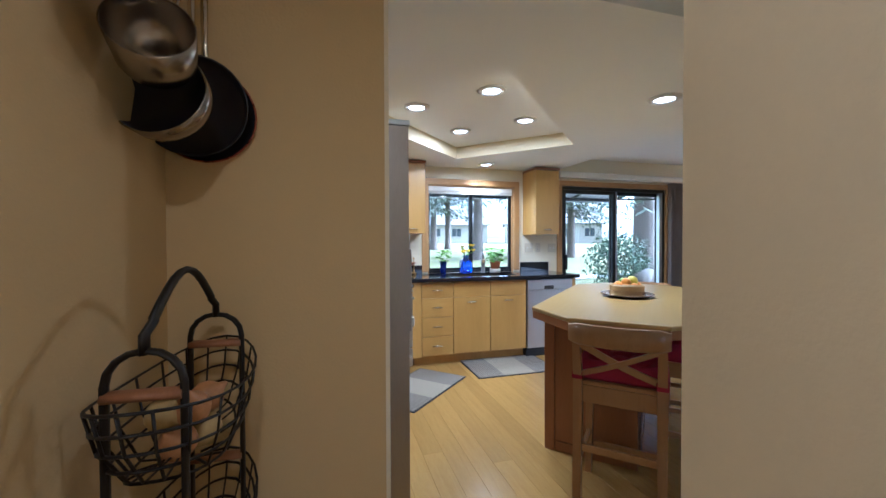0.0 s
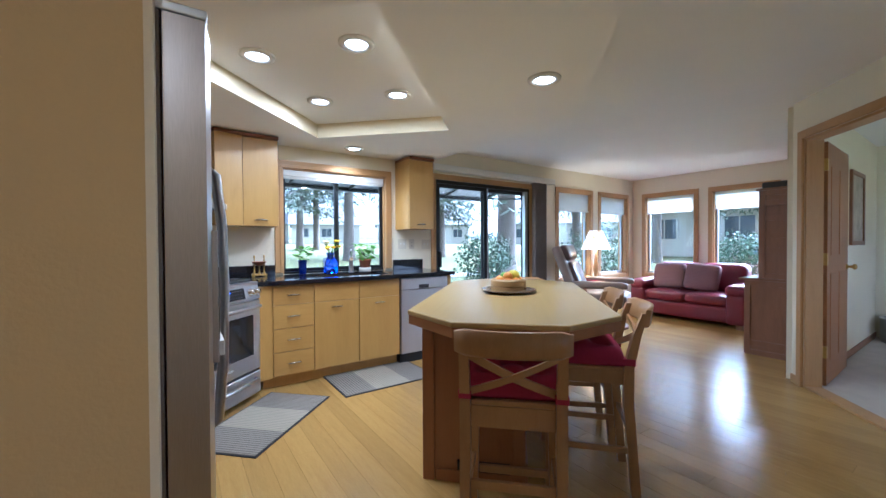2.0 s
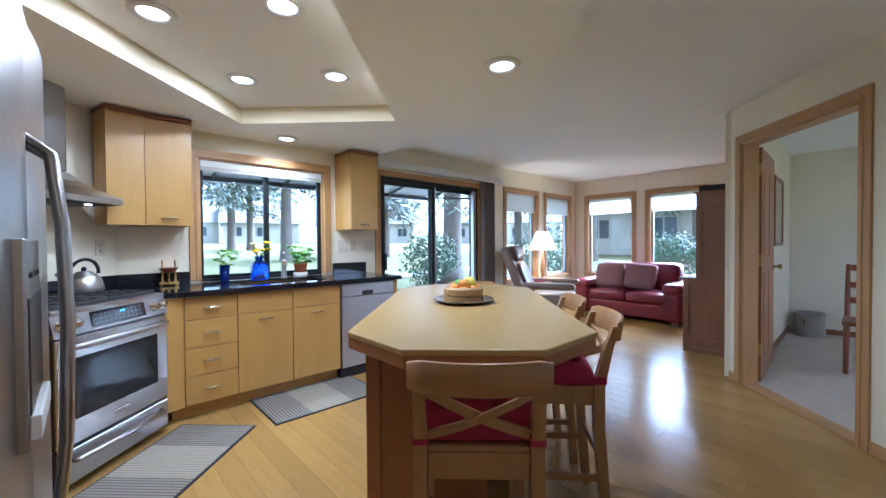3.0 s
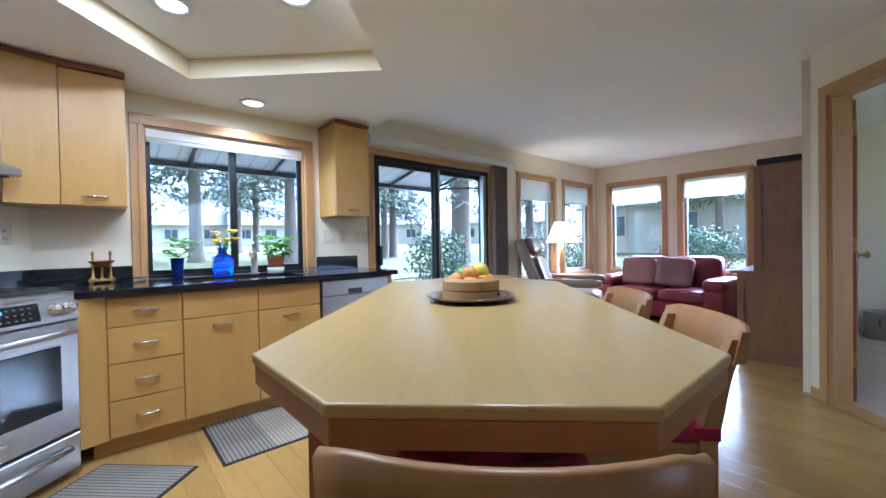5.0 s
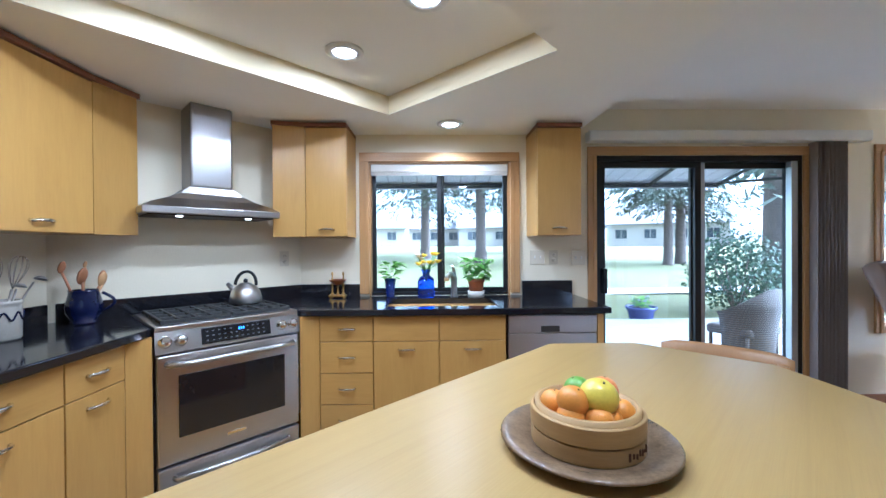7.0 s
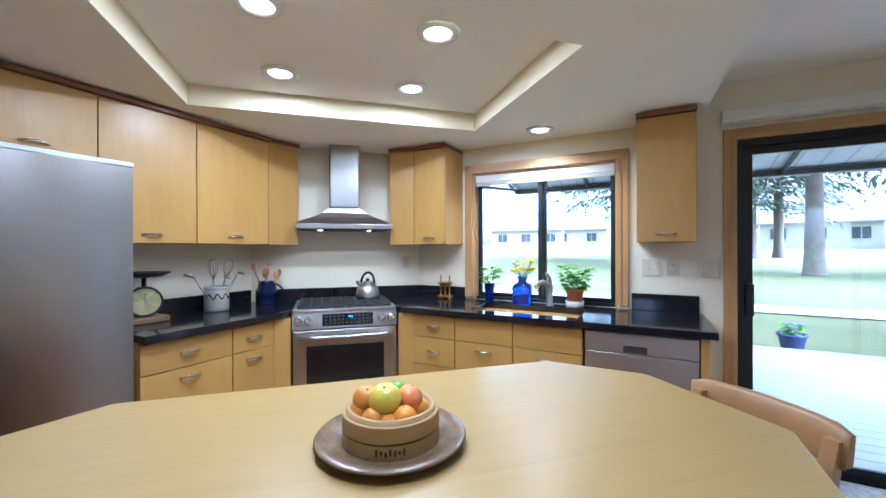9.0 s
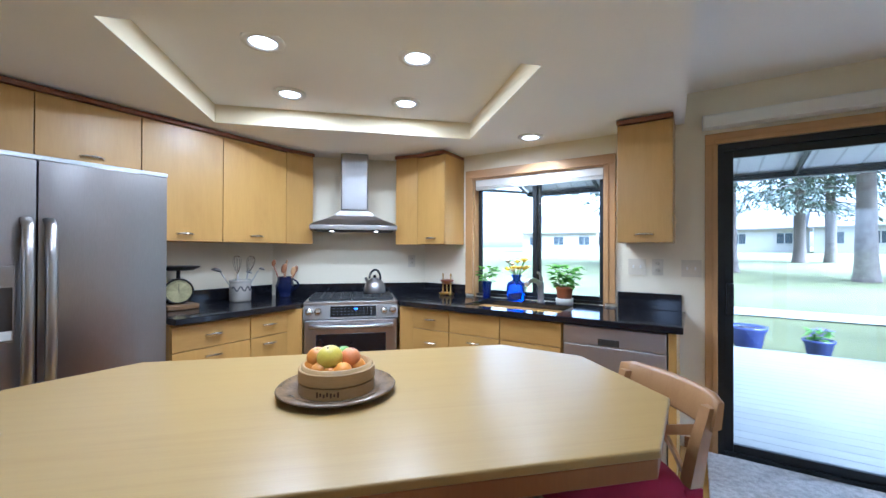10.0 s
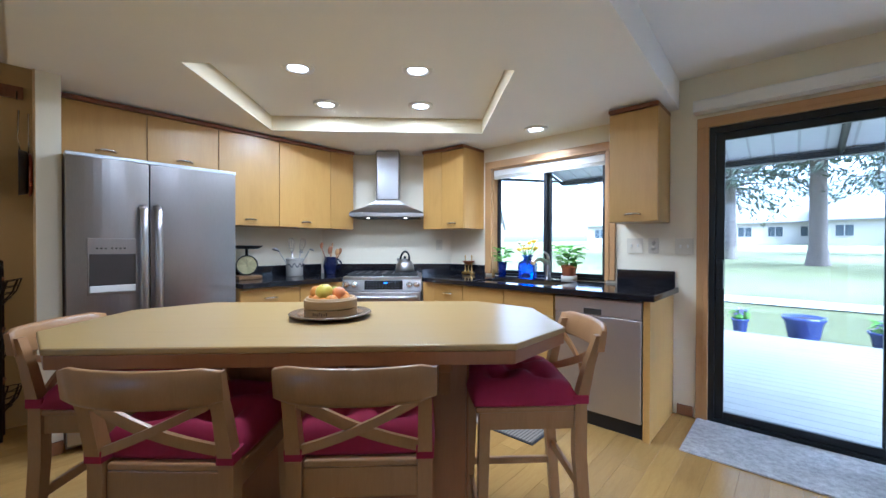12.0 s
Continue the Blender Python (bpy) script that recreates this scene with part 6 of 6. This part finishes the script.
for x in (AX0 + 0.05, AX1 - 0.05):
    b = bmesh.new()
    tube(b, [(x, 4.88, 1.95), (x, AY1 - 0.2, 2.16)], 0.02, 6)
    part("bracket", b, BLACKF, aw)


def conifer(seed, h=15.0, r0=0.42, low=2.6, reach=4.2):
    rnd = random.Random(seed)
    tr = thing("fir_tree", Matrix(), "tall fir with bare lower trunk and drooping blue-green boughs", "tree", "fir trees")
    c = bmesh.new()
    n = 10
    lathe(c, [(r0 * 1.45, -0.3), (r0 * 1.15, 0.2), (r0, 0.8), (r0 * 0.9, 3), (r0 * 0.62, 7), (r0 * 0.3, 11.5), (0.03, h)], n)
    for v in c.verts:
        v.co += Vector((noise.noise(v.co * 1.3), noise.noise(v.co * 1.3 + Vector((9, 0, 0))), 0)) * 0.06
    part("trunk", c, BARK, tr)
    limbs = bmesh.new()
    verts, faces = [], []
    z = low
    while z < h - 0.6:
        k = (z - low) / (h - low)
        L = reach * (1 - k) ** 0.75 * rnd.uniform(0.75, 1.15) * (0.8 if z < low + 0.5 else 1)
        a = rnd.uniform(0, 6.283)
        dx, dy = math.cos(a), math.sin(a)
        sag = rnd.uniform(0.25, 0.45)
        path = [Vector((dx * L * q, dy * L * q, z + 0.12 * L * q - sag * L * q * q)) for q in (0, 0.25, 0.5, 0.75, 1.0)]
        tube(limbs, path, [0.06 * (1 - k) + 0.015, 0.04, 0.028, 0.018, 0.006], 4)
        for s in range(int(20 + 22 * L)):
            q = rnd.uniform(0.15, 1.0)
            i = min(3, int(q * 4))
            p = path[i].lerp(path[i + 1], q * 4 - i)
            sp = 0.34 * L * (1 - q * 0.6)
            p = p + Vector((-dy, dx, 0)) * rnd.uniform(-sp, sp) + Vector((0, 0, rnd.uniform(-0.28, 0.05)))
            d = Vector((dx * rnd.uniform(0.2, 1), dy * rnd.uniform(0.2, 1), 0)) + Vector((-dy, dx, 0)) * rnd.uniform(-0.9, 0.9) + Vector((0, 0, rnd.uniform(-1.1, -0.1)))
            d.normalize()
            w = Vector((rnd.uniform(-1, 1), rnd.uniform(-1, 1), rnd.uniform(-0.3, 0.3))).normalized()
            ln, wd = rnd.uniform(0.16, 0.36), rnd.uniform(0.03, 0.075)
            b0 = len(verts)
            verts += [p - w * wd * 0.4, p + d * ln * 0.5 - w * wd, p + d * ln, p + d * ln * 0.5 + w * wd, p + w * wd * 0.4]
            faces += [(b0, b0 + 1, b0 + 2), (b0, b0 + 2, b0 + 3, b0 + 4)]
        z += rnd.uniform(0.05, 0.11) * (1 + k * 1.6)
    part("limbs", limbs, BARK, tr)
    me = bpy.data.meshes.new("needles")
    me.from_pydata(verts, [], faces)
    me.materials.append(NEEDLE)
    part("crown", me, NEEDLE, tr, "drooping blue-green needle sprays")
    return tr


def plant(tr, x, y, turn, s=1.0):
    m = pose(x, y, rise(x, y), 0, 0, turn) @ Matrix.Scale(s, 4)
    if tr.get("used"):
        o = copy_thing(tr, m)
        o.scale = (s, s, s)
    else:
        tr.matrix_world = m
        tr["used"] = 1


t1, t2 = conifer(11, 15.0, 0.28, 4.0, 4.2), conifer(23, 14.0, 0.31, 3.2, 4.4)
for k, (x, y, turn, s) in enumerate(((3.64, 21.6, 0, 1.0), (0.73, 24.0, 90, 0.95), (7.1, 19.6, 200, 1.0), (7.1, 29.0, 10, 0.9), (8.4, 29.5, 120, 0.9), (8.9, 10.05, 250, 1.05), (12.0, 19.2, 20, 0.75), (12.9, 19.7, 40, 0.75), (19.0, 10.2, 80, 0.8), (22.0, 17.0, 160, 1.0), (20.5, 6.0, 300, 0.7))):
    plant(t1 if k % 2 == 0 else t2, x, y, turn, s)
for tr in (t1, t2):
    del tr["used"]
for o in scene.objects:
    if o.get("used"):
        del o["used"]


def shrub(x, y, r, h, seed, n=1500):
    rnd = random.Random(seed)
    t = thing("shrub", pose(x, y, rise(x, y)), "loose green garden shrub", "shrub", "shrubs")
    c = bmesh.new()
    for k in range(7):
        a = k * 0.9
        tube(c, [(0, 0, 0), (0.3 * r * math.cos(a), 0.3 * r * math.sin(a), h * 0.4), (0.6 * r * math.cos(a), 0.6 * r * math.sin(a), h * 0.8)], [0.03, 0.02, 0.008], 5)
    part("stems", c, BARK, t)
    verts, faces = [], []
    for i in range(n):
        d = Vector((rnd.gauss(0, 1), rnd.gauss(0, 1), rnd.gauss(0, 1))).normalized()
        q = rnd.uniform(0.55, 1.0) * (1 + 0.25 * noise.noise(d * 2.5 + Vector((seed, 0, 0))))
        p = Vector((d.x * r * q, d.y * r * q, h * 0.5 + d.z * h * 0.5 * q))
        e = Vector((rnd.uniform(-1, 1), rnd.uniform(-1, 1), rnd.uniform(-1, 1))).normalized()
        g = e.cross(d).normalized()
        ln, wd = rnd.uniform(0.05, 0.11), rnd.uniform(0.02, 0.04)
        b0 = len(verts)
        verts += [p, p + e * ln * 0.5 + g * wd, p + e * ln, p + e * ln * 0.5 - g * wd]
        faces.append((b0, b0 + 1, b0 + 2, b0 + 3))
    me = bpy.data.meshes.new("leaves")
    me.from_pydata(verts, [], faces)
    me.materials.append(SHRUBM)
    part("leaves", me, SHRUBM, t)


shrub(7.4, 9.4, 0.9, 1.8, 1, 2600)
shrub(9.2, 6.6, 0.9, 1.5, 2)
shrub(12.5, 4.6, 1.0, 1.5, 3, 2600)
shrub(12.0, 8.6, 1.3, 2.2, 4)
shrub(13.5, 2.6, 1.3, 2.6, 5, 2600)


def house(x, y, turn, w, d, h, rh, label, nwin=4):
    t = thing("house", pose(x, y, rise(x, y) - 0.1, 0, 0, turn), label, "house", "houses beyond the lawn")
    c = bmesh.new()
    box(c, -w / 2, w / 2, -d / 2, d / 2, 0, h)
    v = [c.verts.new(p) for p in ((-w / 2, -d / 2, h), (-w / 2, d / 2, h), (-w / 2, 0, h + rh), (w / 2, -d / 2, h), (w / 2, d / 2, h), (w / 2, 0, h + rh))]
    c.faces.new(v[:3])
    c.faces.new(v[3:])
    part("wall", c, SIDING, t)
    c = bmesh.new()
    for s in (-1, 1):
        q = [c.verts.new(p) for p in ((-w / 2 - 0.4, s * (d / 2 + 0.5), h - 0.15), (w / 2 + 0.4, s * (d / 2 + 0.5), h - 0.15), (w / 2 + 0.4, 0, h + rh + 0.1), (-w / 2 - 0.4, 0, h + rh + 0.1), (-w / 2 - 0.4, s * (d / 2 + 0.5), h), (w / 2 + 0.4, s * (d / 2 + 0.5), h), (w / 2 + 0.4, 0, h + rh + 0.25), (-w / 2 - 0.4, 0, h + rh + 0.25))]
        for i in ((0, 1, 2, 3), (7, 6, 5, 4), (0, 4, 5, 1), (1, 5, 6, 2), (3, 2, 6, 7), (0, 3, 7, 4)):
            c.faces.new([q[k] for k in i])
    part("roof", c, ROOFM, t)
    for k in range(nwin):
        xx = -w / 2 + w * (k + 0.5) / nwin
        c = bmesh.new()
        box(c, xx - 0.75, xx + 0.75, -d / 2 - 0.06, -d / 2 + 0.02, 0.9, 2.2)
        wd = part("window", c, SIDING, t)
        for s in (-1, 1):
            c = bmesh.new()
            box(c, xx + s * 0.34 - 0.30, xx + s * 0.34 + 0.30, -d / 2 - 0.08, -d / 2 - 0.05, 1.0, 2.1)
            part("pane", c, DARKGL, wd)


house(-14, 60, 8, 10, 9, 2.7, 2.4, "pale single-storey house with a grey gabled roof", 3)
house(-6.5, 63, -6, 8, 9, 2.7, 2.6, "pale single-storey house with a grey gabled roof", 2)
house(1.0, 66, 4, 8.5, 9, 2.7, 2.5, "pale single-storey house with a grey gabled roof", 3)
house(9.5, 62, -10, 8, 9, 2.7, 2.4, "pale single-storey house with a grey gabled roof", 2)
house(18, 58, -14, 9, 9, 2.7, 2.5, "pale single-storey house with a grey gabled roof", 3)
house(31, 52, -24, 13, 9, 2.8, 2.4, "pale single-storey house with a grey gabled roof", 4)
house(44, 36, -50, 15, 9, 2.8, 2.4, "pale single-storey house with a grey gabled roof", 4)
house(-36, 46, 25, 15, 9, 2.8, 2.6, "pale single-storey house with a grey gabled roof", 4)
house(27, 8, -92, 11, 8, 2.7, 2.2, "pale neighbouring house with garage and grey roof", 3)

# planters
BLUEP = plain("blue_glazed_pot", (0.035, 0.045, 0.15), 0.25, vary=0.15, scale=6)
SOIL = plain("potting_soil", (0.05, 0.035, 0.025), 0.95, vary=0.3, grain=80, bumps=0.8)
PURP = plain("violet_petal", (0.25, 0.17, 0.50), 0.6, vary=0.2)


def planter(x, y, r, h, flowers, seed):
    t = thing("planter", pose(x, y, -0.16), "blue glazed planter of %s at the deck's edge" % ("violet flowers" if flowers else "dry soil"), "planter", "planters")
    part("pot", lathe(bmesh.new(), [(0, 0), (r * 0.6, 0), (r * 0.78, h * 0.25), (r * 0.95, h * 0.8), (r * 1.08, h * 0.9), (r * 1.08, h), (r * 0.94, h), (r * 0.9, h * 0.85), (0, h * 0.84)], 30), BLUEP, t)
    part("soil", cyl(bmesh.new(), 0, 0, h * 0.845, h * 0.9, r * 0.9, 20), SOIL, t)
    if flowers:
        o = part("foliage", bush(80, r * 0.9, h * 0.6, 0.10, seed), LEAF, t)
        o.location = (0, 0, h * 0.88)
        o = part("blooms", bush(70, r * 0.95, h * 0.45, 0.06, seed + 1), PURP, t, "violet blooms")
        o.location = (0, 0, h * 1.12)


planter(3.09, 8.95, 0.225, 0.38, False, 1)
planter(3.88, 9.02, 0.17, 0.26, True, 2)
planter(2.37, 9.0, 0.105, 0.26, True, 4)
planter(5.1, 8.78, 0.26, 0.32, True, 6)

# wicker chair on the deck
WICK = striped("grey_wicker", (0.055, 0.045, 0.04), (0.15, 0.13, 0.115), 2, 40, second=(0, 40, 0.5, (0.06, 0.05, 0.045)))
wc = thing("wicker_chair", pose(4.85, 6.1, -0.04, 0, 0, 200), "grey wicker armchair with a curved back on the deck", "armchair")
c = bmesh.new()
prof = [(0.0, 0.0), (0.02, 0.35), (0.06, 0.62), (0.10, 0.86)]
rings = []
for dz, z in prof:
    ring = []
    for k in range(17):
        a = math.pi * (0.0 + k / 16)
        hgt = z if z < 0.5 else 0.5 + (z - 0.5) * (0.25 + 0.75 * math.sin(a) ** 1.5)
        ring.append(((0.33 + dz) * math.cos(a), (0.30 + dz) * math.sin(a), hgt))
    inner2 = [(x * 0.9, y * 0.9, z2) for x, y, z2 in ring[::-1]]
    rings.append(ring + inner2)
loft(c, rings)
part("shell", c, WICK, wc)
c = soft_box(bmesh.new(), -0.30, 0.30, -0.22, 0.26, 0.30, 0.42, 0.04)
part("seat", c, WICK, wc)
for s in (-1, 1):
    for y in (-0.18, 0.22):
        c = bmesh.new()
        tube(c, [(s * 0.26, y, 0), (s * 0.26, y, 0.31)], 0.02, 8)
        part("leg", c, WICK, wc)

# ---- floor planks ----
PL, PW = 1.8, 0.125
pb = bmesh.new()
box(pb, 0.0003, PW - 0.0003, 0.0003, PL - 0.0003, -0.012, 0.0, 0.0008, 1)
PM = to_mesh("plank", pb, PLANK)
row = 0
xx = -0.85
while xx < EX:
    yy = -1.2 - PL * ((row * 0.37) % 1.0)
    while yy < WY:
        if yy + PL > -1.15 and not (xx > 3.6 and yy + PL < 1.6):
            o = part("plank", PM, PLANK, floor)
            y0, y1 = max(yy, -1.2), min(yy + PL, WY)
            o.location = (xx, y0, 0)
            o.scale = (1, (y1 - y0) / PL, 1)
        yy += PL
    xx += PW
    row += 1
